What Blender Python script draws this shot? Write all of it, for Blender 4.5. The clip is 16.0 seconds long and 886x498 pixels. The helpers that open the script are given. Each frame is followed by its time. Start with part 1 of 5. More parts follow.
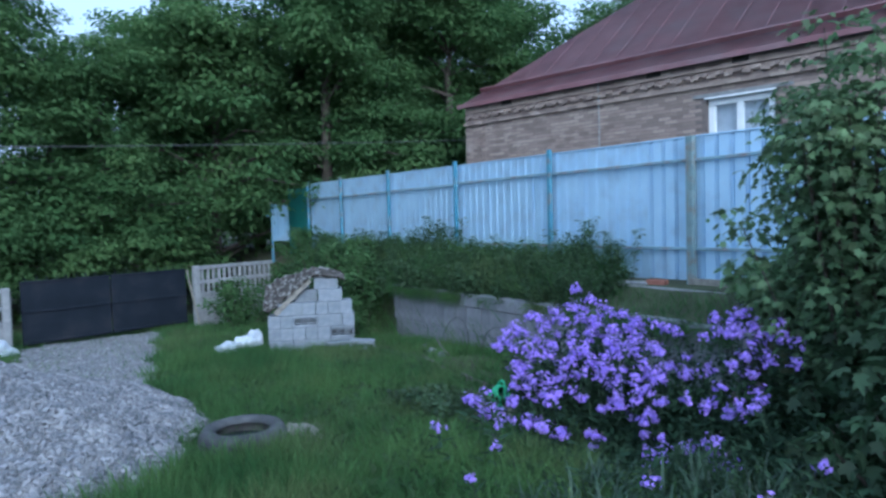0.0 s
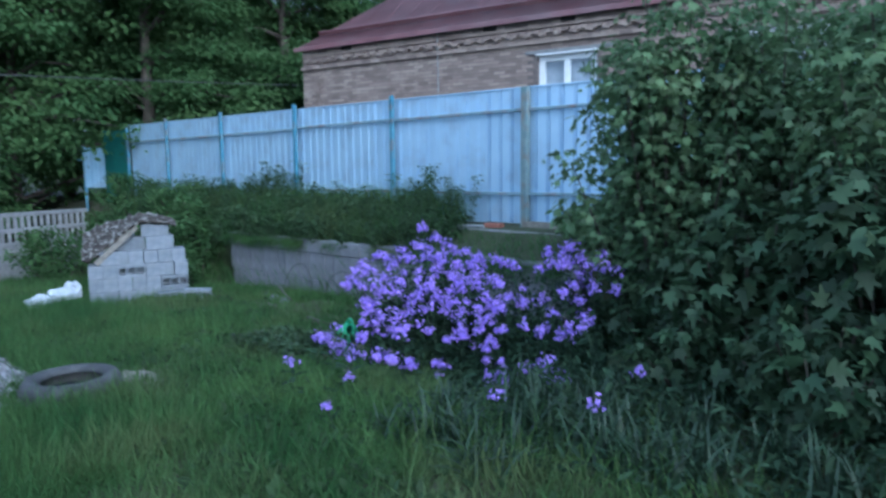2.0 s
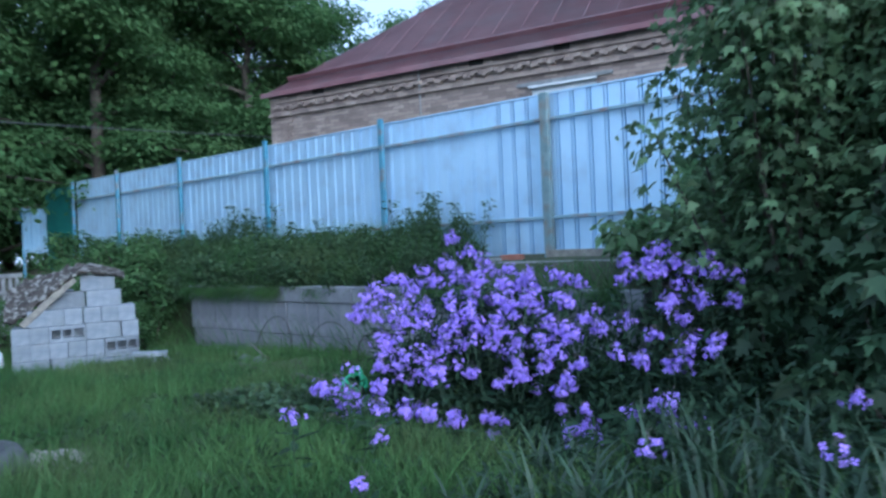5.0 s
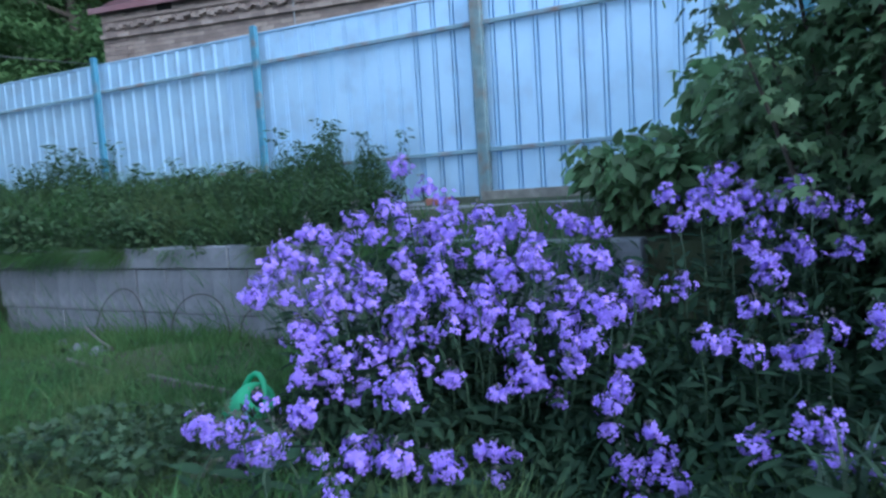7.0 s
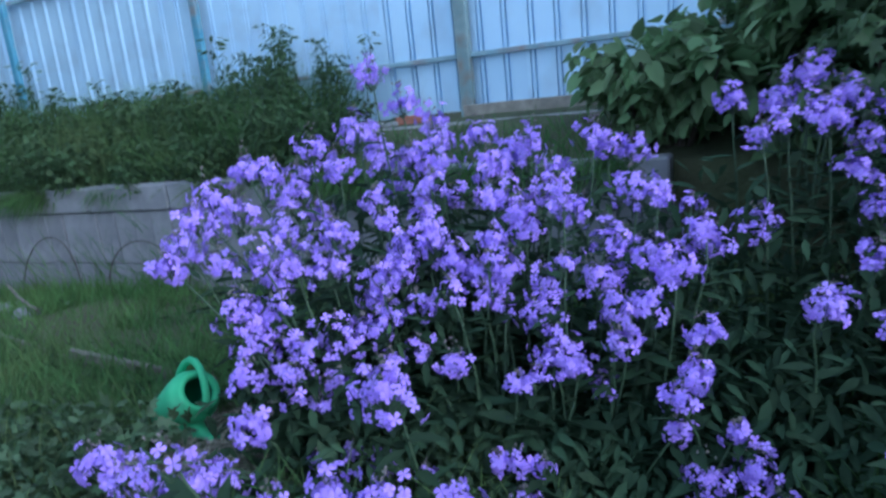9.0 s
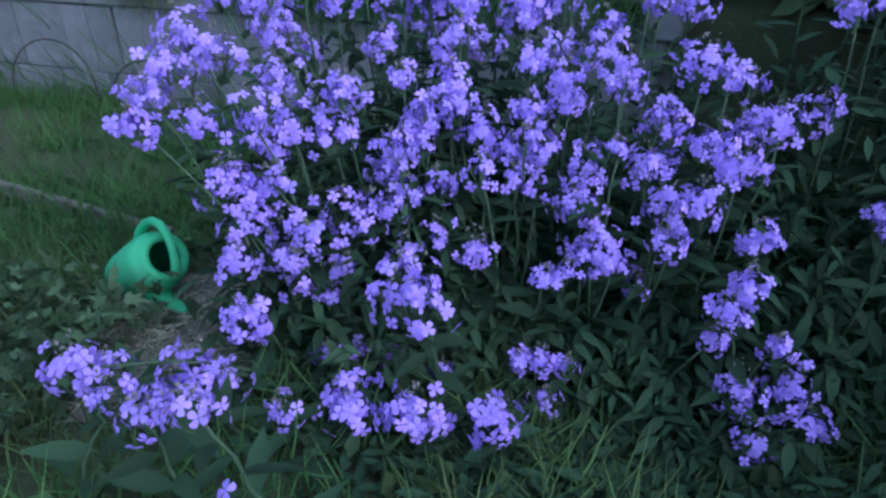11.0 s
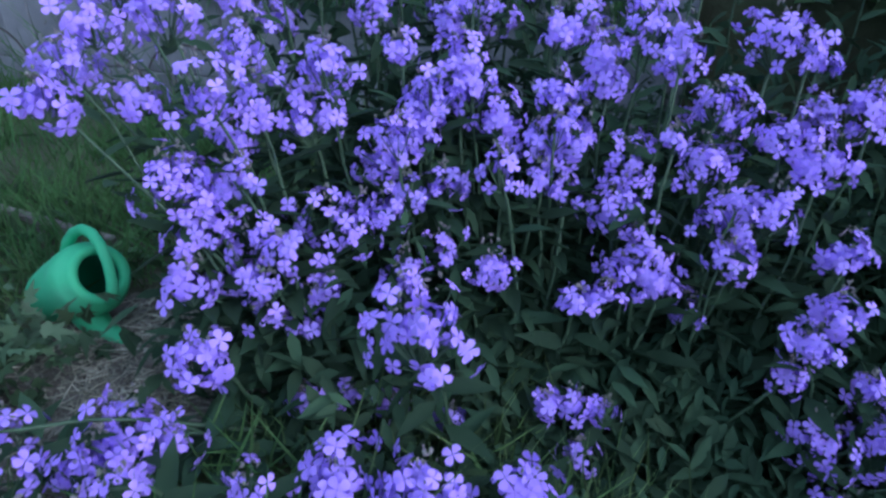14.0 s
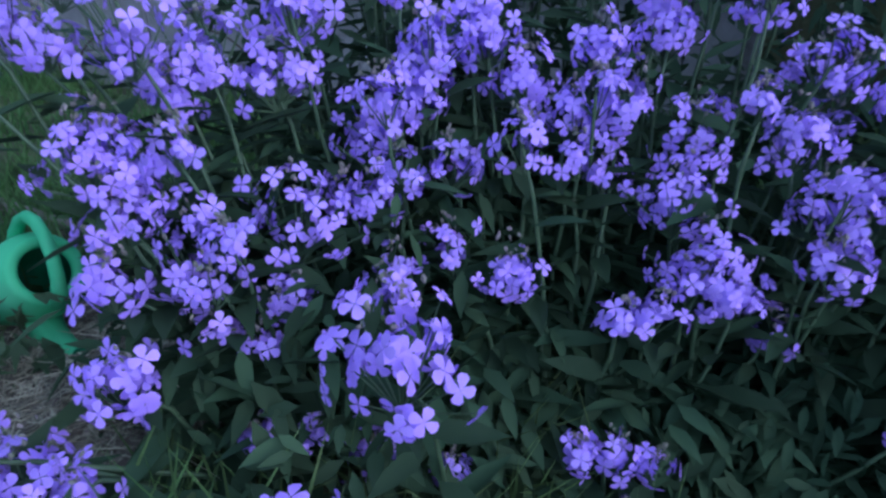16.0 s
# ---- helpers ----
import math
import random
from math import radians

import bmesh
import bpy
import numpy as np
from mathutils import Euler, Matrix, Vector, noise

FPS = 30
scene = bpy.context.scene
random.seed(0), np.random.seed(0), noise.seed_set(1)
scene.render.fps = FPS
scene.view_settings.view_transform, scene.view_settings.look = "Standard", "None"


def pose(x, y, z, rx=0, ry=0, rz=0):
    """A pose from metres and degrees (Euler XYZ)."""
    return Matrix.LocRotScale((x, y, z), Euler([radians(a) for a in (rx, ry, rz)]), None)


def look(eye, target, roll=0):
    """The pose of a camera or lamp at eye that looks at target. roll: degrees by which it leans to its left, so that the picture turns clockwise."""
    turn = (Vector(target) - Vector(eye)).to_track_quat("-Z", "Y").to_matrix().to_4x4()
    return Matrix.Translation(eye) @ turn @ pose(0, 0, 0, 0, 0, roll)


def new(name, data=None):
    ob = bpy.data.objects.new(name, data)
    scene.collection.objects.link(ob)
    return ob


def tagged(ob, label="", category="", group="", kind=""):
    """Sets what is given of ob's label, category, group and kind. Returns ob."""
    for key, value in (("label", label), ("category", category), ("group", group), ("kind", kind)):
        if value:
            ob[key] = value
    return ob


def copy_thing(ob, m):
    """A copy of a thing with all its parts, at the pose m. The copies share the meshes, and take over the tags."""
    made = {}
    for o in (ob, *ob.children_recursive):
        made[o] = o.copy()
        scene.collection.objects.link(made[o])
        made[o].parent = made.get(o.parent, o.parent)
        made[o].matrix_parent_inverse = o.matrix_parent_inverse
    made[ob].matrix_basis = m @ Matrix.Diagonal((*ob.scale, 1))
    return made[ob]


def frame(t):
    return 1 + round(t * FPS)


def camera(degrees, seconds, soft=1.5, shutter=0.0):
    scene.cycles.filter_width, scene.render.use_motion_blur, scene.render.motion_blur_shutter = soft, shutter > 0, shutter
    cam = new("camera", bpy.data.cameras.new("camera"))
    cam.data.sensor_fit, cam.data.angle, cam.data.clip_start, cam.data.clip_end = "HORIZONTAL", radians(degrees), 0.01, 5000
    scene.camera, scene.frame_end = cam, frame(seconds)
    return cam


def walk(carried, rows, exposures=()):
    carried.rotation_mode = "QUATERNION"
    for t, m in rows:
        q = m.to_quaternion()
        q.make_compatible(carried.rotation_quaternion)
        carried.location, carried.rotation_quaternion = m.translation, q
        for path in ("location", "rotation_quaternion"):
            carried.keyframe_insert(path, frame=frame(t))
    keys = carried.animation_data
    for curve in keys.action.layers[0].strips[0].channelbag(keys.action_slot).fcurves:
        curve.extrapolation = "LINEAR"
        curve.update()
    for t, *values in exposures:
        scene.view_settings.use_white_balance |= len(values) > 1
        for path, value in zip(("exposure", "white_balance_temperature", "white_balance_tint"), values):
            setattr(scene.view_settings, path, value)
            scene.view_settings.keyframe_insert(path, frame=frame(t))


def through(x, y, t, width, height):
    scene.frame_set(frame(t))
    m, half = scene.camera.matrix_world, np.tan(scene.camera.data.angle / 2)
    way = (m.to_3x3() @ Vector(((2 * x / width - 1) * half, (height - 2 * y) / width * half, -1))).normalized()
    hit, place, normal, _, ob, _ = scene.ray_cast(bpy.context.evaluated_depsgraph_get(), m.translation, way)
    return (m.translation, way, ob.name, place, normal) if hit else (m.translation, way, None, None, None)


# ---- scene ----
cam = camera(68.0, 16.0, soft=2.6, shutter=0.5)
PATH = [
    (0, (0.189, -0.231, 1.371), (1.305, 1.426, 1.282), -1.6),
    (0.5, (0.149, -0.235, 1.329), (1.353, 1.359, 1.229), -1.4),
    (1, (0.144, -0.247, 1.314), (1.456, 1.259, 1.212), -1.1),
    (1.5, (0.068, -0.221, 1.266), (1.482, 1.184, 1.106), -0.8),
    (2, (0.046, -0.209, 1.238), (1.527, 1.114, 1.002), -0.6),
    (2.5, (0.054, -0.196, 1.204), (1.584, 1.059, 0.91), -1.0),
    (3, (0.182, -0.069, 1.205), (1.674, 1.223, 0.884), -1.1),
    (3.5, (0.345, 0.08, 1.104), (1.655, 1.588, 1.008), -1.4),
    (4, (0.489, 0.384, 0.865), (1.894, 1.807, 0.817), -0.7),
    (4.5, (0.574, 0.764, 0.748), (2.096, 2.061, 0.782), -1.6),
    (4.7, (0.649, 0.921, 0.707), (2.188, 2.198, 0.726), -2.1),
    (7, (1.864, 2.477, 0.609), (3.638, 3.382, 0.428), -3.7),
    (7.5, (2.062, 2.589, 0.597), (3.838, 3.476, 0.356), -6.0),
    (8, (2.222, 2.762, 0.612), (4.056, 3.515, 0.348), -5.5),
    (8.5, (2.37, 2.853, 0.603), (4.209, 3.573, 0.286), -5.9),
    (9, (2.523, 2.88, 0.596), (4.292, 3.709, 0.167), -5.9),
    (9.5, (2.576, 2.986, 0.663), (4.3, 3.779, 0.032), -1.5),
    (10, (2.65, 3.092, 0.698), (4.308, 3.797, -0.171), -0.1),
    (12.3, (2.798, 3.349, 0.694), (4.459, 3.858, -0.296), 0.0),
    (12.5, (2.827, 3.339, 0.691), (4.48, 3.874, -0.3), -0.6),
    (13, (2.908, 3.359, 0.649), (4.561, 3.881, -0.349), -0.7),
    (13.5, (2.962, 3.397, 0.602), (4.629, 3.881, -0.392), -0.0),
    (14, (2.997, 3.437, 0.549), (4.686, 3.902, -0.416), 1.5),
    (14.5, (3.106, 3.443, 0.561), (4.745, 3.919, -0.482), 1.0),
    (15, (3.137, 3.463, 0.464), (4.819, 3.957, -0.501), 1.3),
    (15.5, (3.231, 3.412, 0.5), (4.811, 4.011, -0.571), -0.3),
    (16, (3.278, 3.436, 0.388), (4.926, 4.051, -0.564), 0.1),
]
walk(cam, [(t, look(eye, target, roll)) for t, eye, target, roll in PATH],
     exposures=((0.0, 0.68, 4450.0, 1.2), (2.4, 0.76, 4420.0, 1.4), (3.0, 0.9, 4500.0, 1.0), (3.5, 0.93, 4500.0, 1.2), (4.1, 0.84, 4450.0, 1.6), (4.6, 0.82, 4450.0, 1.8), (7.0, 0.85, 4500.0, 2.0), (13.0, 0.85, 4550.0, 5.0), (16.0, 0.68, 4500.0, 8.0)))

# ---- world and light: overcast evening sky ----
world = bpy.data.worlds.new("evening_sky")
scene.world = world
world.use_nodes = True
wn = world.node_tree.nodes
sky = wn.new("ShaderNodeTexSky")
sky.sky_type = "NISHITA"
sky.sun_disc = False
sky.sun_elevation = radians(24)
sky.sun_rotation = radians(200)
sky.dust_density = 10.0
sky.air_density = 0.5
sky.ozone_density = 0.3
wn["Background"].inputs["Strength"].default_value = 0.15
cloud = wn.new("ShaderNodeMix")
cloud.data_type = "RGBA"
cloud.inputs["Factor"].default_value = 0.6
cloud.inputs["B"].default_value = (6.1, 6.25, 6.5, 1)
world.node_tree.links.new(sky.outputs["Color"], cloud.inputs["A"])
world.node_tree.links.new(cloud.outputs["Result"], wn["Background"].inputs["Color"])
sun_data = bpy.data.lights.new("evening_sun", "SUN")
sun_data.energy = 0.2
sun_data.angle = radians(40)
sun_data.color = (1.0, 0.95, 0.9)
sun = new("evening_sun", sun_data)
sun.matrix_world = look((-6, -16, 14), (3, 5, 0))

rng = np.random.default_rng(7)


# ---- materials ----
def surface(name, c1, c2, scale=6.0, rough=0.8, bump=0.2, bump_scale=60.0, metal=0.0, island=0.0, per_object=0.0,
            stain=None, stain_scale=1.2, stain_amount=0.5, through=0.0, coords="Object", spec=0.5):
    m = bpy.data.materials.new(name)
    m.use_nodes = True
    n, k = m.node_tree.nodes, m.node_tree.links
    p = n["Principled BSDF"]
    tc = n.new("ShaderNodeTexCoord")
    tex = n.new("ShaderNodeTexNoise")
    tex.inputs["Scale"].default_value = scale
    tex.inputs["Detail"].default_value = 8
    k.new(tc.outputs[coords], tex.inputs["Vector"])
    ramp = n.new("ShaderNodeValToRGB")
    ramp.color_ramp.elements[0].position, ramp.color_ramp.elements[1].position = 0.3, 0.7
    ramp.color_ramp.elements[0].color, ramp.color_ramp.elements[1].color = (*c1, 1), (*c2, 1)
    k.new(tex.outputs["Fac"], ramp.inputs["Fac"])
    col = ramp.outputs["Color"]
    if stain:
        st = n.new("ShaderNodeTexNoise")
        st.inputs["Scale"].default_value = stain_scale
        st.inputs["Detail"].default_value = 6
        k.new(tc.outputs[coords], st.inputs["Vector"])
        sr = n.new("ShaderNodeValToRGB")
        sr.color_ramp.elements[0].position, sr.color_ramp.elements[1].position = 0.5, 0.68
        sr.color_ramp.elements[0].color, sr.color_ramp.elements[1].color = (0, 0, 0, 1), (stain_amount,) * 3 + (1,)
        k.new(st.outputs["Fac"], sr.inputs["Fac"])
        mx = n.new("ShaderNodeMix")
        mx.data_type = "RGBA"
        k.new(sr.outputs["Color"], mx.inputs["Factor"])
        k.new(col, mx.inputs["A"])
        mx.inputs["B"].default_value = (*stain, 1)
        col = mx.outputs["Result"]
    if island or per_object:
        src = n.new("ShaderNodeNewGeometry").outputs["Random Per Island"] if island else n.new("ShaderNodeObjectInfo").outputs["Random"]
        amount = island or per_object
        mr = n.new("ShaderNodeMapRange")
        mr.inputs["To Min"].default_value, mr.inputs["To Max"].default_value = 1 - amount, 1 + amount
        k.new(src, mr.inputs["Value"])
        hr = n.new("ShaderNodeMapRange")
        hr.inputs["To Min"].default_value, hr.inputs["To Max"].default_value = 0.5 - 0.025 * amount, 0.5 + 0.03 * amount
        k.new(src, hr.inputs["Value"])
        hs = n.new("ShaderNodeHueSaturation")
        k.new(mr.outputs["Result"], hs.inputs["Value"])
        k.new(hr.outputs["Result"], hs.inputs["Hue"])
        k.new(col, hs.inputs["Color"])
        col = hs.outputs["Color"]
    k.new(col, p.inputs["Base Color"])
    p.inputs["Roughness"].default_value = rough
    p.inputs["Metallic"].default_value = metal
    p.inputs["Specular IOR Level"].default_value = spec
    if bump:
        bt = n.new("ShaderNodeTexNoise")
        bt.inputs["Scale"].default_value = bump_scale
        bt.inputs["Detail"].default_value = 5
        k.new(tc.outputs[coords], bt.inputs["Vector"])
        b = n.new("ShaderNodeBump")
        b.inputs["Strength"].default_value = bump
        b.inputs["Distance"].default_value = 0.02
        k.new(bt.outputs["Fac"], b.inputs["Height"])
        k.new(b.outputs["Normal"], p.inputs["Normal"])
    if through:
        tr = n.new("ShaderNodeBsdfTranslucent")
        k.new(col, tr.inputs["Color"])
        ms = n.new("ShaderNodeMixShader")
        ms.inputs["Fac"].default_value = through
        k.new(p.outputs["BSDF"], ms.inputs[1])
        k.new(tr.outputs["BSDF"], ms.inputs[2])
        k.new(ms.outputs["Shader"], n["Material Output"].inputs["Surface"])
    return m


SOIL = surface("soil_turf", (0.035, 0.04, 0.018), (0.06, 0.075, 0.03), 3.0, 0.95, 0.6, 40, stain=(0.07, 0.055, 0.035), stain_scale=0.8)
BARE = surface("bare_soil", (0.05, 0.043, 0.034), (0.12, 0.103, 0.082), 25.0, 0.95, 0.8, 60)
GRASS = surface("grass_blade", (0.052, 0.112, 0.036), (0.118, 0.195, 0.062), 1.2, 0.7, 0, island=0.4, through=0.38, stain=(0.155, 0.17, 0.08), stain_scale=0.9, stain_amount=0.55, spec=0.2)
WEED = surface("weed_leaf", (0.04, 0.072, 0.03), (0.075, 0.112, 0.05), 2.0, 0.75, 0, island=0.3, through=0.3, spec=0.2)
TREE_LEAF = surface("tree_leaf", (0.066, 0.128, 0.044), (0.138, 0.215, 0.074), 0.35, 0.75, 0, island=0.2, through=0.45, spec=0.2)
SHRUB_LEAF = surface("shrub_leaf", (0.05, 0.098, 0.032), (0.10, 0.165, 0.055), 2.0, 0.65, 0, island=0.3, through=0.35, spec=0.25)
BUSH_LEAF = surface("bush_leaf", (0.09, 0.148, 0.07), (0.18, 0.25, 0.12), 1.5, 0.55, 0, island=0.4, through=0.38, spec=0.3)
# darker copy of the bush leaf, with the shade near the ground in its colour
SHADED_LOW_LEAF = surface("shaded_low_leaf", (0.034, 0.062, 0.03), (0.068, 0.105, 0.05), 2.0, 0.55, 0, island=0.4, through=0.25, spec=0.3)
YOUNG_LEAF = surface("young_bush_leaf", (0.13, 0.205, 0.09), (0.225, 0.315, 0.145), 2.5, 0.6, 0, island=0.45, through=0.35, spec=0.3)
ROCKET_LEAF = surface("rocket_leaf", (0.028, 0.053, 0.03), (0.05, 0.08, 0.042), 5.0, 0.8, 0, island=0.3, through=0.3, spec=0.15)
STRAP = surface("strap_leaf", (0.028, 0.055, 0.03), (0.05, 0.082, 0.042), 3.0, 0.55, 0, island=0.35, through=0.25)
STEM = surface("green_stem", (0.026, 0.05, 0.024), (0.046, 0.078, 0.036), 20.0, 0.65, 0)
BUD = surface("flower_bud", (0.10, 0.11, 0.08), (0.16, 0.12, 0.16), 30.0, 0.7, 0, island=0.3)
PETAL = surface("lilac_petal", (0.35, 0.22, 0.80), (0.44, 0.29, 0.90), 40.0, 0.6, 0, per_object=0.16, through=0.25)
PETAL_J = surface("lilac_petal_mass", (0.34, 0.215, 0.79), (0.43, 0.285, 0.89), 14.0, 0.6, 0, island=0.2, through=0.25)
BARK = surface("bark", (0.05, 0.04, 0.03), (0.12, 0.10, 0.08), 8.0, 0.9, 0.7, 30)
SHEET = surface("pale_blue_sheet", (0.48, 0.64, 0.83), (0.56, 0.72, 0.89), 2.0, 0.42, 0.05, 20, metal=0.4, stain=(0.36, 0.44, 0.55), stain_scale=2.5, stain_amount=0.45)
OLDPOST = surface("grey_green_post_paint", (0.15, 0.22, 0.24), (0.24, 0.31, 0.32), 12.0, 0.7, 0.3, 80, stain=(0.20, 0.13, 0.09), stain_scale=7.0, stain_amount=0.6)
BLUEPANEL = surface("blue_panel_paint", (0.22, 0.36, 0.52), (0.30, 0.44, 0.58), 4.0, 0.6, 0.1, 30, stain=(0.18, 0.24, 0.30), stain_scale=4.0)
POSTPAINT = surface("blue_post_paint", (0.07, 0.20, 0.30), (0.13, 0.28, 0.38), 12.0, 0.6, 0.2, 80, stain=(0.22, 0.14, 0.09), stain_scale=7.0, stain_amount=0.6)
RAIL = surface("rusty_rail_paint", (0.20, 0.30, 0.36), (0.28, 0.37, 0.42), 10.0, 0.6, 0.2, 80, stain=(0.20, 0.10, 0.06), stain_scale=5.0, stain_amount=0.8)
GREENSHEET = surface("dark_green_sheet", (0.02, 0.09, 0.08), (0.03, 0.12, 0.10), 4.0, 0.5, 0.1)
CONCRETE = surface("concrete", (0.20, 0.20, 0.21), (0.30, 0.30, 0.30), 9.0, 0.9, 0.35, 70, per_object=0.10, stain=(0.17, 0.17, 0.16), stain_scale=2.0)
BLOCKMAT = surface("concrete_block_face", (0.185, 0.205, 0.24), (0.265, 0.285, 0.318), 14.0, 0.92, 0.4, 120, per_object=0.16, stain=(0.20, 0.21, 0.21), stain_scale=4.0)
WALLBLOCK = surface("weathered_block", (0.15, 0.15, 0.17), (0.235, 0.235, 0.255), 7.0, 0.92, 0.4, 90, per_object=0.10, stain=(0.14, 0.15, 0.14), stain_scale=2.2)
MORTAR = surface("dark_mortar", (0.05, 0.05, 0.05), (0.18, 0.18, 0.185), 20.0, 0.95, 0.3, 60)
GRAVEL = surface("crushed_stone", (0.135, 0.138, 0.155), (0.275, 0.27, 0.28), 5.0, 0.85, 0.2, 90, island=0.42)
GRAVELBED = surface("gravel_bed", (0.13, 0.13, 0.135), (0.29, 0.285, 0.29), 45.0, 0.95, 0.9, 70, stain=(0.16, 0.15, 0.13), stain_scale=1.5)
RUBBER = surface("old_rubber", (0.035, 0.036, 0.04), (0.07, 0.07, 0.075), 12.0, 0.8, 0.4, 60, stain=(0.13, 0.13, 0.13), stain_scale=3.0)
GATE = surface("dark_gate_paint", (0.010, 0.013, 0.020), (0.018, 0.022, 0.032), 2.0, 0.6, 0.1, 20, stain=(0.03, 0.03, 0.035), stain_scale=2.0, spec=0.15)
BRICK = surface("tan_brick", (0.225, 0.17, 0.145), (0.335, 0.265, 0.225), 3.0, 0.9, 0.0, 60, island=0.3, stain=(0.16, 0.11, 0.095), stain_scale=1.3)
BRICK_O = surface("tan_brick_single", (0.225, 0.17, 0.145), (0.335, 0.265, 0.225), 3.0, 0.9, 0.0, 60, per_object=0.3)
JOINT = surface("brick_joint", (0.13, 0.105, 0.095), (0.19, 0.155, 0.14), 10.0, 0.95, 0.3, 60)
ROOF = surface("dark_red_roof_sheet", (0.165, 0.072, 0.08), (0.24, 0.118, 0.126), 1.5, 0.45, 0.1, 15, stain=(0.21, 0.15, 0.155), stain_scale=0.9, stain_amount=0.6)
HOLE_SHADE = surface("hole_shade", (0.02, 0.018, 0.016), (0.04, 0.034, 0.03), 5.0, 0.9, 0.2)
WHITE = surface("white_window_paint", (0.74, 0.76, 0.78), (0.82, 0.83, 0.84), 6.0, 0.45, 0.05)
CURTAIN = surface("pale_curtain", (0.45, 0.48, 0.52), (0.55, 0.58, 0.62), 9.0, 0.9, 0.2, 20)
CAN = surface("green_plastic", (0.085, 0.35, 0.155), (0.115, 0.42, 0.20), 5.0, 0.65, 0.08, 60, spec=0.3, stain=(0.12, 0.30, 0.19), stain_scale=9.0, stain_amount=0.4)
# the can's own green darkened, for the shade within it
CAN_SHADE = surface("green_plastic_shaded", (0.012, 0.12, 0.055), (0.02, 0.15, 0.07), 8.0, 0.6, 0)
BAG = surface("white_plastic_bag", (0.42, 0.46, 0.52), (0.58, 0.61, 0.66), 5.0, 0.4, 0.5, 20)
FELT = surface("torn_roofing_felt", (0.022, 0.019, 0.018), (0.065, 0.052, 0.043), 10.0, 0.95, 0.7, 40, stain=(0.34, 0.33, 0.31), stain_scale=16.0, stain_amount=0.8)
OLDWOOD = surface("weathered_wood", (0.16, 0.145, 0.125), (0.28, 0.255, 0.22), 14.0, 0.9, 0.4, 50, per_object=0.2)
DARKWOOD = surface("dark_wet_wood", (0.07, 0.062, 0.055), (0.14, 0.125, 0.11), 14.0, 0.9, 0.4, 50, per_object=0.2)
STRAW = surface("dry_straw", (0.15, 0.145, 0.11), (0.33, 0.31, 0.24), 9.0, 0.9, 0, island=0.4)
CABLE = surface("dark_cable", (0.05, 0.05, 0.05), (0.09, 0.09, 0.09), 9.0, 0.7, 0)
RUSTWIRE = surface("rusty_wire", (0.03, 0.026, 0.025), (0.06, 0.048, 0.043), 20.0, 0.8, 0.1)
REDBRICK = surface("red_brick", (0.25, 0.10, 0.07), (0.33, 0.15, 0.11), 10.0, 0.9, 0.3)
SLATE = surface("pale_scrap", (0.24, 0.25, 0.26), (0.36, 0.36, 0.36), 10.0, 0.8, 0.3)
glass = bpy.data.materials.new("window_glass")
glass.use_nodes = True
gp = glass.node_tree.nodes["Principled BSDF"]
gp.inputs["Base Color"].default_value = (0.9, 0.95, 1, 1)
gp.inputs["Transmission Weight"].default_value = 1.0
gp.inputs["Roughness"].default_value = 0.03
gp.inputs["IOR"].default_value = 1.45


# ---- building helpers ----
def part(name, bm, material, parent=None, label="", smooth=False):
    me = bpy.data.meshes.new(name)
    bm.to_mesh(me)
    bm.free()
    if smooth:
        me.shade_smooth()
    return hang(name, me, material, parent, label)


def hang(name, me, material, parent=None, label=""):
    if material and not me.materials:
        me.materials.append(material)
    ob = new(name, me)
    if parent:
        ob.parent = parent
    if label:
        ob["label"] = label
    return ob


def thing(name, at, label, category, group="", kind="", turn=0.0):
    ob = new(name)
    ob.empty_display_size = 0.1
    ob.matrix_basis = pose(*at, 0, 0, turn)
    return tagged(ob, label, category, group, kind)


def raw_mesh(name, v, f):
    me = bpy.data.meshes.new(name)
    v, f = np.asarray(v, np.float32), np.asarray(f, np.int32)
    k = f.shape[1]
    me.vertices.add(len(v))
    me.vertices.foreach_set("co", v.ravel())
    me.loops.add(f.size)
    me.loops.foreach_set("vertex_index", f.ravel())
    me.polygons.add(len(f))
    me.polygons.foreach_set("loop_start", np.arange(0, f.size, k, dtype=np.int32))
    me.update(calc_edges=True)
    me.validate()
    return me


def frames(d, roll):
    """Rotation matrices whose y axis runs along d, turned about it by roll."""
    d = d / np.linalg.norm(d, axis=1, keepdims=True)
    up = np.where(np.abs(d[:, 2:3]) > 0.95, np.array([[1.0, 0, 0]]), np.array([[0, 0, 1.0]]))
    x = np.cross(d, up)
    x /= np.linalg.norm(x, axis=1, keepdims=True)
    z = np.cross(x, d)
    c, s = np.cos(roll)[:, None], np.sin(roll)[:, None]
    return np.stack([x * c + z * s, d, z * c - x * s], axis=2)


def scatter(name, tv, tf, at, rot, size):
    """One mesh of many copies of a small template."""
    tv, tf, at = np.asarray(tv, float), np.asarray(tf), np.asarray(at, float)
    n, k = len(at), len(tv)
    size = np.asarray(size, float)
    size = size.reshape(n, 1, -1) * np.ones((n, 1, 3))
    v = np.einsum("nij,nkj->nki", rot, tv[None] * size) + at[:, None]
    f = tf[None] + (np.arange(n) * k)[:, None, None]
    me = raw_mesh(name, v.reshape(-1, 3), f.reshape(-1, tf.shape[1]))
    if tf is STONE_F:
        me.shade_flat()
    return me


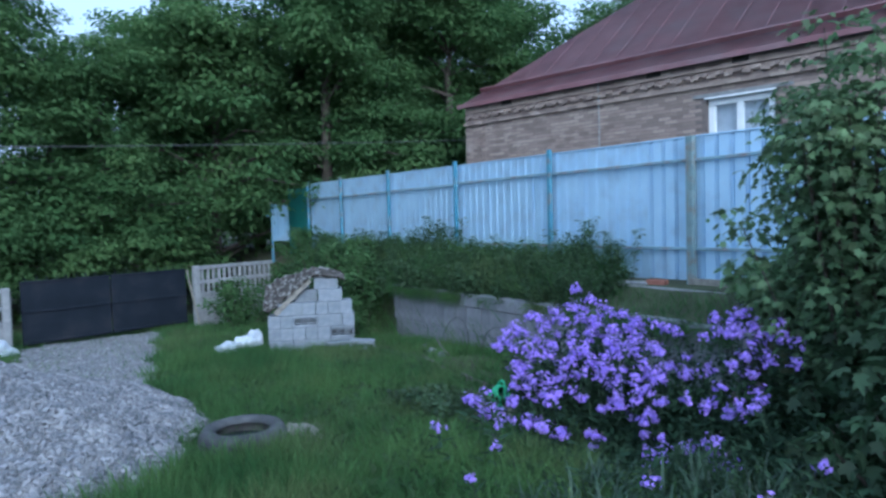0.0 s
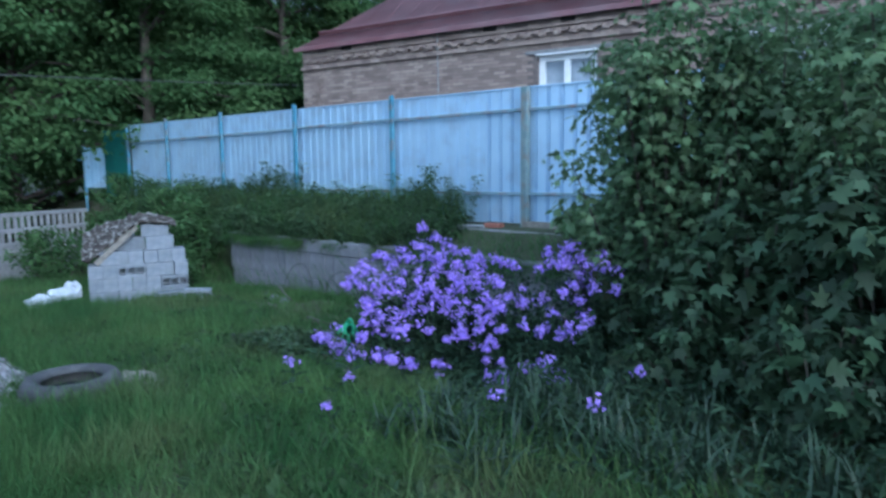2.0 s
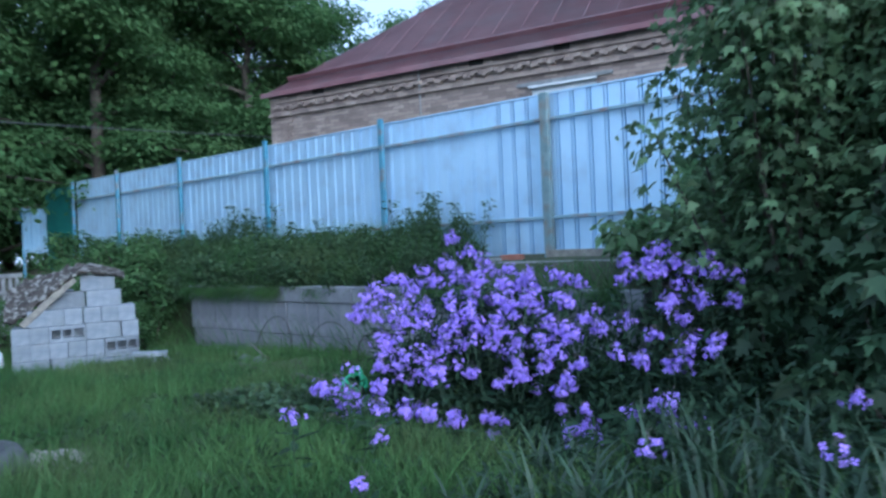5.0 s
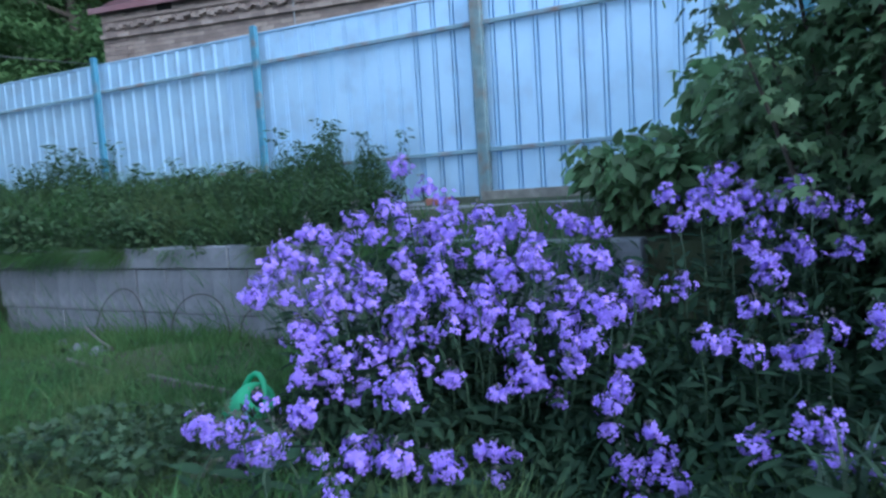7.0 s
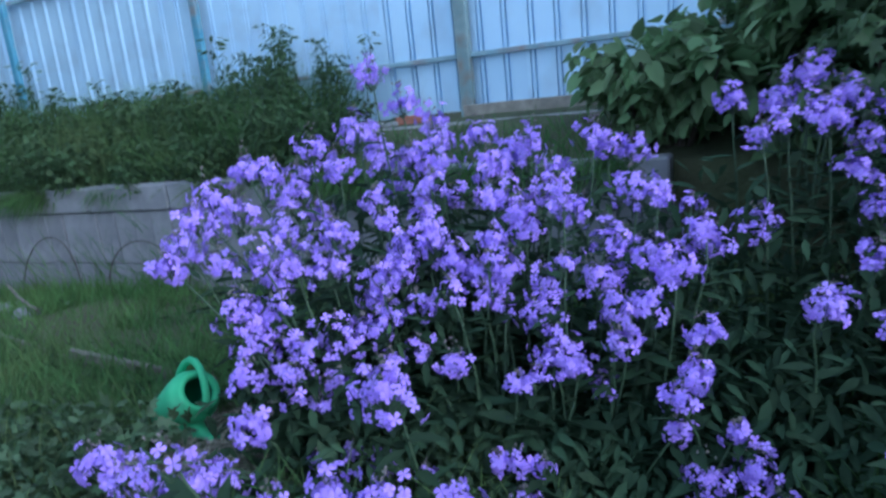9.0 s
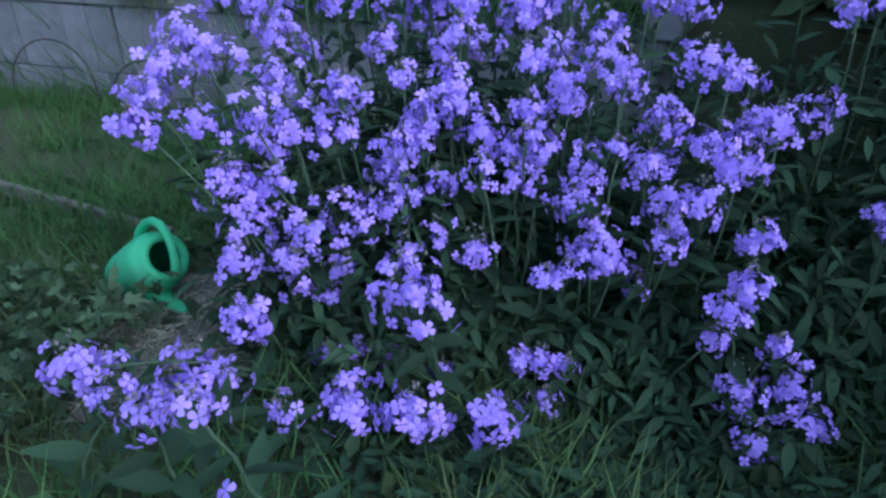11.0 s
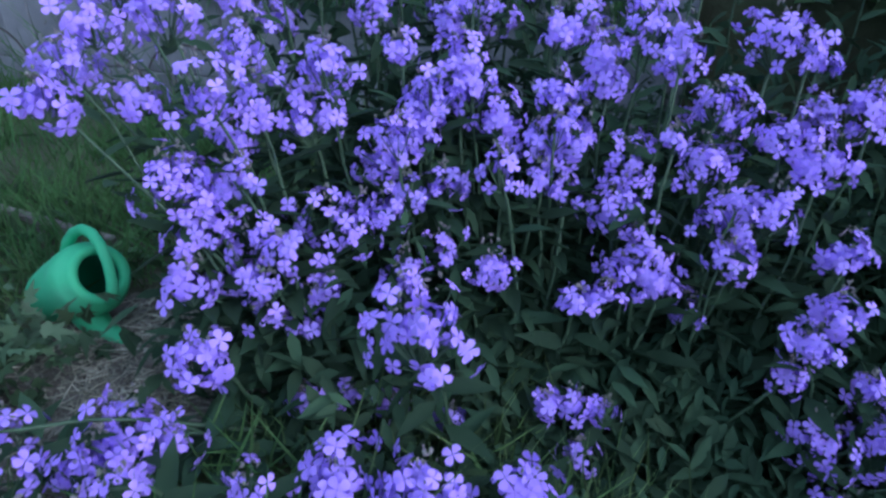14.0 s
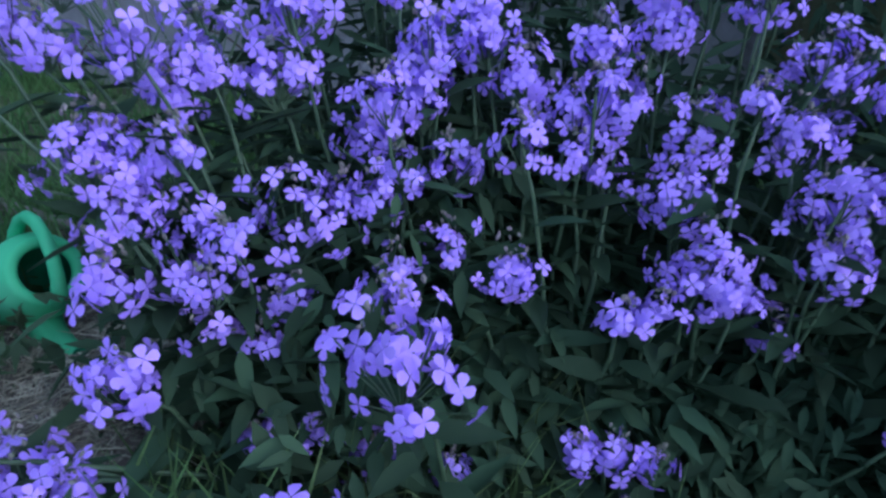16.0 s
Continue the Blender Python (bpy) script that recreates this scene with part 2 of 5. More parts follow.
def box(bm, x0, x1, y0, y1, z0, z1, m=None):
    vs = [bm.verts.new((x, y, z)) for z in (z0, z1) for y in (y0, y1) for x in (x0, x1)]
    for q in ((0, 2, 3, 1), (4, 5, 7, 6), (0, 1, 5, 4), (2, 6, 7, 3), (0, 4, 6, 2), (1, 3, 7, 5)):
        bm.faces.new([vs[i] for i in q])
    if m is not None:
        bmesh.ops.transform(bm, matrix=m, verts=vs)
    return vs


def soft_box(x0, x1, y0, y1, z0, z1, r=0.006, m=None):
    bm = bmesh.new()
    box(bm, x0, x1, y0, y1, z0, z1)
    bmesh.ops.bevel(bm, geom=bm.edges[:], offset=r, segments=1, affect="EDGES")
    if m is not None:
        bmesh.ops.transform(bm, matrix=m, verts=bm.verts[:])
    return bm


def tube(bm, pts, radii, sides=6):
    rings = []
    pts = [Vector(p) for p in pts]
    for i, p in enumerate(pts):
        d = (pts[min(i + 1, len(pts) - 1)] - pts[max(i - 1, 0)]).normalized()
        a = d.orthogonal().normalized()
        b = d.cross(a)
        if rings:
            ref = rings[-1][1]
            a = (ref - d * ref.dot(d)).normalized()
            b = d.cross(a)
        r = radii[i] if hasattr(radii, "__len__") else radii
        rings.append(([bm.verts.new(p + (a * math.cos(t) + b * math.sin(t)) * r) for t in [2 * math.pi * j / sides for j in range(sides)]], a))
    for (r0, _), (r1, _) in zip(rings, rings[1:]):
        for j in range(sides):
            bm.faces.new((r0[j], r0[(j + 1) % sides], r1[(j + 1) % sides], r1[j]))
    bm.faces.new(rings[0][0][::-1])
    bm.faces.new(rings[-1][0])
    return bm


def smoothstep(a, b, x):
    t = np.clip((x - a) / (b - a), 0, 1)
    return t * t * (3 - 2 * t)


def wave(x, y):
    return 0.5 * np.sin(1.7 * x + 0.6 * y) + 0.3 * np.sin(2.9 * y - 1.3 * x + 1.0) + 0.2 * np.sin(5.3 * x + 4.1 * y)


WALL_X, WALL_END = 6.0, 10.0


def ground_z(x, y):
    """Height of the lie of the land: a yard falling gently to the gate, and the raised bed along the fence."""
    x, y = np.asarray(x, float), np.asarray(y, float)
    z = -0.2 - 0.012 * np.clip(x, -10, 10) - 0.043 * np.clip(y, -3, 15) + 0.03 * wave(x, y)
    z = z - 0.27 * np.exp(-((x - 4.15) / 0.6) ** 2 - ((y - 3.05) / 0.62) ** 2)
    bed = 0.18 + 0.32 * smoothstep(WALL_X + 0.1, 7.15, x) + 0.02 * wave(2 * x, 2 * y)
    step = smoothstep(WALL_X + 0.06, WALL_X + 0.14, x)
    bank = smoothstep(4.9, 7.0, x)
    mix = smoothstep(WALL_END - 0.2, WALL_END + 0.9, y)
    k = step * (1 - mix) + bank * mix
    return z * (1 - k) + bed * k


# ---- ground ----
xs = np.concatenate([[-400, -150, -60, -30, -18, -12, -8, -6, -5], np.arange(-4, 5.9, 0.14), [5.9, 6.0, 6.03, 6.06, 6.09, 6.12, 6.16, 6.25],
                     np.arange(6.4, 8.5, 0.2), [9, 10, 12, 15, 20, 30, 60, 150, 400]])
ys = np.concatenate([[-400, -150, -60, -30, -15, -8, -5, -4], np.arange(-3, 18.0, 0.14), [18.5, 19.5, 21, 24, 30, 45, 80, 160, 400]])
gx, gy = np.meshgrid(xs, ys)
gv = np.stack([gx, gy, ground_z(gx, gy)], -1).reshape(-1, 3)
nx, ny = len(xs), len(ys)
ii = (np.arange(ny - 1)[:, None] * nx + np.arange(nx - 1)[None]).ravel()
gme = raw_mesh("ground", gv, np.stack([ii, ii + 1, ii + nx + 1, ii + nx], 1))
gme.shade_smooth()
tagged(hang("ground", gme, SOIL), "dark turf ground falling gently towards the gate", "ground", kind="structure")


def patch(name, inside, x0, x1, y0, y1, step, material, label, lift):
    """A thin sheet that follows the ground inside an outline."""
    px, py = np.meshgrid(np.arange(x0, x1, step), np.arange(y0, y1, step))
    h = ground_z(px, py) + lift(px, py)
    v = np.stack([px, py, h], -1).reshape(-1, 3)
    w, hgt = px.shape[1], px.shape[0]
    q = (np.arange(hgt - 1)[:, None] * w + np.arange(w - 1)[None]).ravel()
    ok = inside(px, py).ravel()
    q = q[ok[q]]
    me = raw_mesh(name, v, np.stack([q, q + 1, q + w + 1, q + w], 1))
    me.shade_smooth()
    return tagged(hang(name, me, material), label, name.replace("_", " "), kind="structure")


def on_track(x, y):
    mid = 0.2 + 0.19 * (y - 6.5)
    return (np.abs(x - mid) < 1.1 + 0.2 * wave(3 * x, 3 * y)) & (y > 5.5) & (y < 14.9)


def on_soil(x, y):
    return ((x - 3.98) / 0.42) ** 2 + ((y - 4.36) / 0.33) ** 2 < 1 + 0.25 * wave(6 * x, 6 * y)


patch("gravel_track", on_track, -2.2, 3.0, 5.4, 15.0, 0.1, GRAVELBED, "pale gravel track leading to the dark gate", lambda x, y: 0.006 + 0 * x)
patch("bare_soil", on_soil, 3.3, 4.5, 3.9, 4.9, 0.03, BARE, "bare brown soil strewn with straw beside the flowers", lambda x, y: 0.014 + 0.004 * wave(9 * x, 11 * y))

# ---- gravel heap ----
HEAP = (-0.3, 6.6, 2.05, 2.55, 0.82)


def heap_h(x, y):
    r = np.sqrt(((x - HEAP[0]) / HEAP[2]) ** 2 + ((y - HEAP[1]) / HEAP[3]) ** 2)
    r = r + 0.05 * wave(2.4 * x, 2.7 * y)
    return HEAP[4] * np.clip(1 - r, 0, 1) ** 0.8 + 0.03 * wave(2 * x, 2 * y) * smoothstep(1.0, 0.7, r) - 0.06 * smoothstep(1.0, 1.06, r) - 0.01


heap = thing("gravel_heap", (0, 0, 0), "loose heap of pale grey crushed stone on the grass", "gravel heap")
hx, hy = np.meshgrid(np.linspace(-2.6, 2.1, 70), np.linspace(3.7, 9.6, 66))
hz = ground_z(hx, hy) + np.where(heap_h(hx, hy) > 0.0, heap_h(hx, hy), -0.06)
hq = (np.arange(65)[:, None] * 70 + np.arange(69)[None]).ravel()
hme = raw_mesh("mound", np.stack([hx, hy, hz], -1).reshape(-1, 3), np.stack([hq, hq + 1, hq + 71, hq + 70], 1))
hme.shade_smooth()
hang("mound", hme, GRAVELBED, heap)
STONE_V = np.array([(1, 0.1, 0), (-0.9, 0, 0.1), (0.1, 0.8, -0.1), (0, -0.75, 0), (0.15, 0.1, 0.6), (-0.1, 0.05, -0.6), (0.6, -0.5, 0.35), (-0.55, 0.5, 0.3)])
STONE_F = np.array([(4, 6, 0), (4, 0, 2), (4, 2, 7), (4, 7, 1), (4, 1, 3), (4, 3, 6), (6, 3, 0), (7, 2, 1), (5, 2, 0), (5, 1, 2), (5, 3, 1), (5, 0, 3)])


def random_rot(n):
    d = rng.normal(size=(n, 3))
    return frames(d, rng.uniform(0, 6.28, n))


sx, sy = rng.uniform(-2.5, 2.0, 52000), rng.uniform(3.8, 9.5, 52000)
keep = heap_h(sx, sy) > 0.015
sx, sy = sx[keep], sy[keep]
sz = ground_z(sx, sy) + heap_h(sx, sy) + 0.006
stones = hang("gravel", scatter("gravel", STONE_V, STONE_F, np.stack([sx, sy, sz], 1), random_rot(len(sx)),
              rng.uniform(0.012, 0.04, (len(sx), 1)) * rng.uniform(0.7, 1.3, (len(sx), 3))), GRAVEL, heap)
stones["kind"] = "stuff"
tx, ty = rng.uniform(-2, 2.6, 9000), rng.uniform(6, 14.8, 9000)
keep = on_track(tx, ty)
tx, ty = tx[keep], ty[keep]
tagged(hang("track_stones", scatter("track_stones", STONE_V, STONE_F, np.stack([tx, ty, ground_z(tx, ty) + 0.01], 1), random_rot(len(tx)), rng.uniform(0.012, 0.03, len(tx))), GRAVEL),
       "scattered pale stones on the gravel track", "gravel", kind="stuff")

# ---- retaining wall of weathered blocks ----
wall = thing("retaining_wall", (WALL_X, 0, 0), "low weathered concrete block retaining wall under the raised bed", "retaining wall", kind="structure")
bm = bmesh.new()
box(bm, 0.02, 0.14, 3.2, WALL_END, -0.95, 0.05)
part("core", bm, MORTAR, wall)
bm = soft_box(-0.03, 0.06, 0.002, 0.194, 0.003, 0.397, 0.006)
wb = bpy.data.meshes.new("wall_block")
bm.to_mesh(wb)
bm.free()
wb.materials.append(WALLBLOCK)
for row in range(2):
    for i in range(35):
        y = 3.22 + 0.196 * i + (0.06 if row % 2 else 0) + rng.uniform(-0.005, 0.005)
        if y > WALL_END - 0.2:
            continue
        ob = new("block", wb)
        ob.parent = wall
        ob.location = (rng.uniform(-0.008, 0.006), y, -0.75 + 0.4 * row)
        ob.rotation_euler = (rng.uniform(-0.012, 0.012), 0, rng.uniform(-0.015, 0.015))
for i, y in enumerate(np.arange(3.2, WALL_END - 0.1, 0.85)):
    part("cap_beam", soft_box(-0.05, 0.15, y + 0.004, min(y + 0.846, WALL_END), 0.055, 0.24 + rng.uniform(-0.012, 0.012), 0.012), WALLBLOCK, wall)
# bent wire hoops leaning on the wall
for y0, r in ((6.9, 0.34), (6.15, 0.3), (7.9, 0.36), (5.6, 0.28)):
    hoop = thing("wire_hoop", (5.86, y0, float(ground_z(5.86, y0))), "thin rusty wire hoop leaning on the block wall", "wire hoop", "wire hoops by the wall")
    bm = bmesh.new()
    tube(bm, [(0.03 * math.sin(a), r * math.cos(a) + 0.1 * r * math.sin(2 * a + y0), -0.02 + (1.2 + 0.2 * math.sin(y0 * 5)) * r * math.sin(a)) for a in np.linspace(0, math.pi, 18)], 0.0055, 5)
    part("wire", bm, RUSTWIRE, hoop)

# ---- corrugated sheet fence ----
FX = 7.30
POSTS = [-2.75, -0.25, 2.25, 4.75, 7.23, 9.74, 12.27, 14.67, 16.75]


def fence_top(y):
    return 2.31 + 0.012 * (y - 4.85)


fence = thing("sheet_fence", (FX, 0, 0), "tall pale blue corrugated sheet metal fence on welded rails", "fence", kind="structure")


GROOVES = ((0, 0), (0.118, 0), (0.121, 0.032), (0.136, 0.032), (0.139, 0), (0.157, 0), (0.159, 0.026), (0.169, 0.026), (0.171, 0))
SHALLOW = ((0, 0), (0.118, 0), (0.123, 0.012), (0.134, 0.012), (0.139, 0), (0.157, 0), (0.160, 0.009), (0.168, 0.009), (0.171, 0))
RIBS = ((0, 0), (0.10, 0), (0.125, -0.009), (0.15, -0.009), (0.175, 0))


def corrugated(width, z0, z1a, z1b, profile=RIBS, pitch=0.19):
    """A ribbed sheet along y with its top sloping from z1a to z1b."""
    prof, y = [], 0.0
    while y < width - 0.001:
        for dy, dx in profile:
            if y + dy < width:
                prof.append((y + dy, dx))
        y += pitch
    prof.append((width, 0))
    bm = bmesh.new()
    shells = []
    for off in (0.0, 0.0025):
        lo = [bm.verts.new((dx + off, yy, z0)) for yy, dx in prof]
        hi = [bm.verts.new((dx + off, yy, z1a + (z1b - z1a) * yy / width)) for yy, dx in prof]
        shells.append((lo, hi))
    (l0, h0), (l1, h1) = shells
    for i in range(len(prof) - 1):
        bm.faces.new((l0[i], h0[i], h0[i + 1], l0[i + 1]))
        bm.faces.new((l1[i + 1], h1[i + 1], h1[i], l1[i]))
        bm.faces.new((h0[i], h1[i], h1[i + 1], h0[i + 1]))
        bm.faces.new((l0[i + 1], l1[i + 1], l1[i], l0[i]))
    return bm


y = -2.6
while y < 16.65:
    w = min(1.16, 16.74 - y)
    s = part("sheet", corrugated(w, 0.50 + 0.004 * y, fence_top(y), fence_top(y + w), RIBS if y > 6.9 else SHALLOW if y > 5.0 else GROOVES), SHEET, fence)
    s.location = (0.005 * (round(y / 1.15) % 2), y, rng.uniform(-0.012, 0.012))
    strip = soft_box(-0.012, 0.03, 0, w - 0.014, 0.0, 0.02, 0.003)
    cap = part("top_strip", strip, SHEET, fence)
    cap.location = (0, y, fence_top(y) - 0.012)
    cap.rotation_euler = (0.012, 0, 0)
    y += 1.15
for i, y in enumerate(POSTS):
    wide = 0.05 if i == 3 else 0.036
    extra = (0.06, 0.06, 0.05, 0.0, 0.06, 0.07, 0.07, 0.06, 0.02)[i]
    base = float(ground_z(FX - 0.1, y))
    part("post", soft_box(-0.11, -0.11 + wide * 1.6, y - wide, y + wide, base - 0.15, fence_top(y) + extra, 0.006), OLDPOST if i == 3 else POSTPAINT, fence,
         "grey-green weathered fence post" if i == 3 else "blue-green painted fence post")
for y0, y1 in zip(POSTS, POSTS[1:]):
    for z in (2.02, 0.92):
        dz = rng.uniform(-0.012, 0.012)
        rail = part("rail", soft_box(-0.066, -0.030, y0 + 0.04, y1 - 0.04, z - 0.018, z + 0.018, 0.005), RAIL, fence)
        rail.location = (0, 0, dz)
plinth = thing("fence_plinth", (7.02, 4.1, 0.2), "grey concrete plinth slab under the sheet fence", "plinth", kind="structure")
for a, b in ((-1.9, -0.42), (-0.4, 0.62), (0.64, 1.6)):
    part("slab", soft_box(-0.12, 0.16, a, b, -0.3, 0.27 + rng.uniform(-0.01, 0.01), 0.012), CONCRETE, plinth)
board = thing("kick_board", (7.2, 4.2, 0.47), "dark weathered board closing the gap below the fence", "board")
part("plank", soft_box(-0.015, 0.015, -1.2, 0.58, 0, 0.1, 0.004), OLDWOOD, board)
for at, size, mat, lab in (((7.08, 5.15, 0.47), (0.06, 0.125, 0.065), REDBRICK, "red brick lying on the plinth by the fence"), ((7.02, 5.45, 0.47), (0.10, 0.2, 0.03), SLATE, "pale scrap slab lying by the fence")):
    b = thing("loose_brick" if mat is REDBRICK else "scrap_slab", at, lab, "brick" if mat is REDBRICK else "slab", turn=12)
    part("body", soft_box(-size[0], size[0], -size[1], size[1], 0, size[2], 0.006), mat, b)

# far panels beyond the fence's end
far_panel = thing("far_sheet_panel", (6.68, 18.15, 0.8), "small pale blue sheet panel on a steel post", "sheet panel", turn=-113)
s = part("sheet", corrugated(0.66, 0.1, 1.13, 1.13), BLUEPANEL, far_panel)
part("rail", soft_box(-0.05, -0.01, -0.15, 0.7, 0.80, 0.84, 0.004), POSTPAINT, far_panel)
part("post", soft_box(-0.05, 0.0, -0.03, 0.03, -0.6, 1.17, 0.005), POSTPAINT, far_panel)
green_panel = thing("green_door_panel", (7.27, 16.86, 0.5), "dark green metal panel at the end of the fence", "metal panel", turn=17)
part("sheet", soft_box(-0.02, 0.02, 0, 0.85, -0.1, 1.85, 0.005), GREENSHEET, green_panel)

# ---- brick house ----
house = thing("brick_house", (10.24, 13.46, 0.3), "single-storey tan brick house with a dark red hipped metal roof", "house", turn=-79)
# in the house's own frame x runs along the long wall, y into the house
LEN, DEEP, EAVE = 17.0, 9.0, 4.05
W0, W1, WZ0, WZ1 = 6.22, 7.44, 1.95, 3.22
X0, X1 = 10.0, 11.3


def wall_piece(x0, x1, z0, z1, y0=0.0, y1=0.3):
    bm = bmesh.new()
    box(bm, x0, x1, y0, y1, z0, z1)
    part("wall", bm, JOINT, house)


for x0, x1, z0, z1 in ((0, LEN, -0.6, WZ0), (0, W0, WZ0, WZ1), (W1, X0, WZ0, WZ1), (X1, LEN, WZ0, WZ1), (0, LEN, WZ1, EAVE - 0.12)):
    wall_piece(x0, x1, z0, z1)
for x0, x1, y0, y1 in ((0, 0.3, 0.3, DEEP), (LEN - 0.3, LEN, 0.3, DEEP), (0, LEN, DEEP, DEEP + 0.3)):
    wall_piece(x0, x1, -0.6, EAVE - 0.12, y0, y1)


def box_arrays(boxes):
    v, f = [], []
    q = np.array(((0, 2, 3, 1), (4, 5, 7, 6), (0, 1, 5, 4), (2, 6, 7, 3), (0, 4, 6, 2), (1, 3, 7, 5)))
    for i, (x0, x1, y0, y1, z0, z1) in enumerate(boxes):
        v += [(x, yy, z) for z in (z0, z1) for yy in (y0, y1) for x in (x0, x1)]
        f.append(q + 8 * i)
    return np.array(v), np.concatenate(f)


brick_me = raw_mesh("brick", *box_arrays([(0, 0.24, -0.004, 0.05, 0, 0.064)]))
brick_me.shade_flat()
brick_me.materials.append(BRICK_O)
rest, singles = [], 0
for row in range(50):
    z = 0.25 + 0.074 * row
    if z > EAVE - 0.19:
        break
    proud = 0.0
    if 3.42 < z < 3.49:
        proud = 0.07
    x = -0.125 if row % 2 else 0.0
    while x < LEN - 0.1:
        a, b = max(x, 0.0), min(x + 0.24, LEN)
        hole = any(w0 - 0.02 < b and a < w1 + 0.02 and WZ0 - 0.05 < z + 0.062 and z < WZ1 + 0.02 for w0, w1 in ((W0, W1), (X0, X1)))
        if not hole and b - a > 0.05:
            near = 4.2 < x < 9.2 and 2.3 < z < 3.45 and b - a > 0.23 and singles < 290
            push = proud + rng.uniform(-0.0015, 0.0025) + (0.03 if x < 0.45 else 0.0)
            if near:
                ob = new("brick", brick_me)
                ob.parent = house
                ob.location = (a, -push, z)
                singles += 1
            else:
                rest.append((a, b, -0.004 - push, 0.05, z, z + 0.064))
        x += 0.25
# the sawtooth cornice course
for i in range(int(LEN / 0.08)):
    dz = 0.035 * math.sin(2 * math.pi * 0.08 * i / 0.33)
    rest.append((0.1 + 0.08 * i, 0.1 + 0.08 * i + 0.076, -0.085, 0.02, 3.60 + dz, 3.665 + dz))
rest.append((0.05, LEN, -0.05, 0.02, 3.735, 3.79))
rest_me = raw_mesh("bricks", *box_arrays(rest))
rest_me.shade_flat()
b = hang("bricks", rest_me, BRICK, house)
b["kind"] = "stuff"
# joist holes under the eave: solid boxes, their inner shade painted near-black
for x in (1.2, 5.0, 6.7, 9.3, 11.0, 13.2):
    bm = bmesh.new()
    box(bm, x, x + 0.3, -0.016, 0.02, 3.8, 3.93)
    part("joist_hole_shade", bm, HOLE_SHADE, house)
for w0, w1 in ((W0, W1), (X0, X1)):
    win = part("window", soft_box(w0, w1, 0.10, 0.14, WZ0, WZ0 + 0.06, 0.004), WHITE, house)
    mid = w0 + (w1 - w0) * 0.48
    for a, c, e, g in ((w0, w0 + 0.13, WZ0 + 0.06, WZ1), (w1 - 0.13, w1, WZ0 + 0.06, WZ1), (mid - 0.06, mid + 0.06, WZ0 + 0.06, WZ1 - 0.13), (w0 + 0.13, w1 - 0.13, WZ1 - 0.13, WZ1)):
        part("frame_bar", soft_box(a, c, 0.07, 0.15, e, g, 0.006), WHITE, win)
    for a, c in ((w0 + 0.13, mid - 0.06), (mid + 0.06, w1 - 0.13)):
        pane = part("pane", soft_box(a, c, 0.105, 0.111, WZ0 + 0.06, WZ1 - 0.13, 0.001), glass, win)
        pane.visible_shadow = False
    part("curtain", soft_box(w0 + 0.02, w1 - 0.02, 0.24, 0.25, WZ0, WZ1, 0.002), CURTAIN, win)
    part("lintel", soft_box(w0 - 0.26, w1 + 0.3, -0.035, 0.05, WZ1 + 0.02, WZ1 + 0.09, 0.006), CONCRETE, win, "grey concrete window lintel")
    part("drip_strip", soft_box(w0 - 0.03, w1 + 0.03, -0.05, -0.01, WZ1 - 0.02, WZ1 + 0.015, 0.004), WHITE, win)
# hipped roof
OV, PITCH = 0.16, 0.82
RIDGE = (DEEP + 2 * OV) / 2 * PITCH
bm = bmesh.new()
c = [bm.verts.new(p) for p in ((-OV, -OV, EAVE - 0.12), (LEN + OV, -OV, EAVE - 0.12), (LEN + OV, DEEP + OV + 0.3, EAVE - 0.12), (-OV, DEEP + OV + 0.3, EAVE - 0.12))]
half = (DEEP + 2 * OV + 0.3) / 2
r = [bm.verts.new(p) for p in ((-OV + half, -OV + half, EAVE - 0.12 + RIDGE), (LEN + OV - half, -OV + half, EAVE - 0.12 + RIDGE))]
for q in ((c[0], c[1], r[1], r[0]), (c[1], c[2], r[1]), (c[2], c[3], r[0], r[1]), (c[3], c[0], r[0])):
    bm.faces.new(q)
bmesh.ops.solidify(bm, geom=bm.faces[:], thickness=-0.04)
roof = part("roof", bm, ROOF, house)
slope = RIDGE / half


def roof_z(y):
    return EAVE - 0.12 + (y + OV) * slope


x = 0.3
while x < LEN:
    reach = min(x + OV, LEN + OV - x, half) - 0.05
    if reach > 0.3:
        m = Matrix.Translation((x, -OV, roof_z(-OV))) @ Matrix.Rotation(math.atan(slope), 4, "X")
        bm = bmesh.new()
        box(bm, -0.008, 0.008, 0.55, reach / math.cos(math.atan(slope)), 0.02, 0.03, m)
        part("standing_seam", bm, ROOF, roof)
    x += 0.62
m = Matrix.Translation((0, -OV, roof_z(-OV))) @ Matrix.Rotation(math.atan(slope), 4, "X")
bm = bmesh.new()
box(bm, -OV + 0.5, LEN, 0.52, 0.56, 0.03, 0.13, m)
part("gutter_lip", bm, ROOF, roof)
bm = bmesh.new()
box(bm, -OV, LEN + OV, -OV - 0.01, -OV + 0.02, EAVE - 0.17, EAVE - 0.07)
part("fascia", bm, ROOF, roof)
bm = bmesh.new()
tube(bm, [(3.9, -0.05, 3.95), (3.92, -0.06, 3.0), (3.9, -0.05, 1.2)], 0.012, 5)
part("wall_cable", bm, SLATE, house)

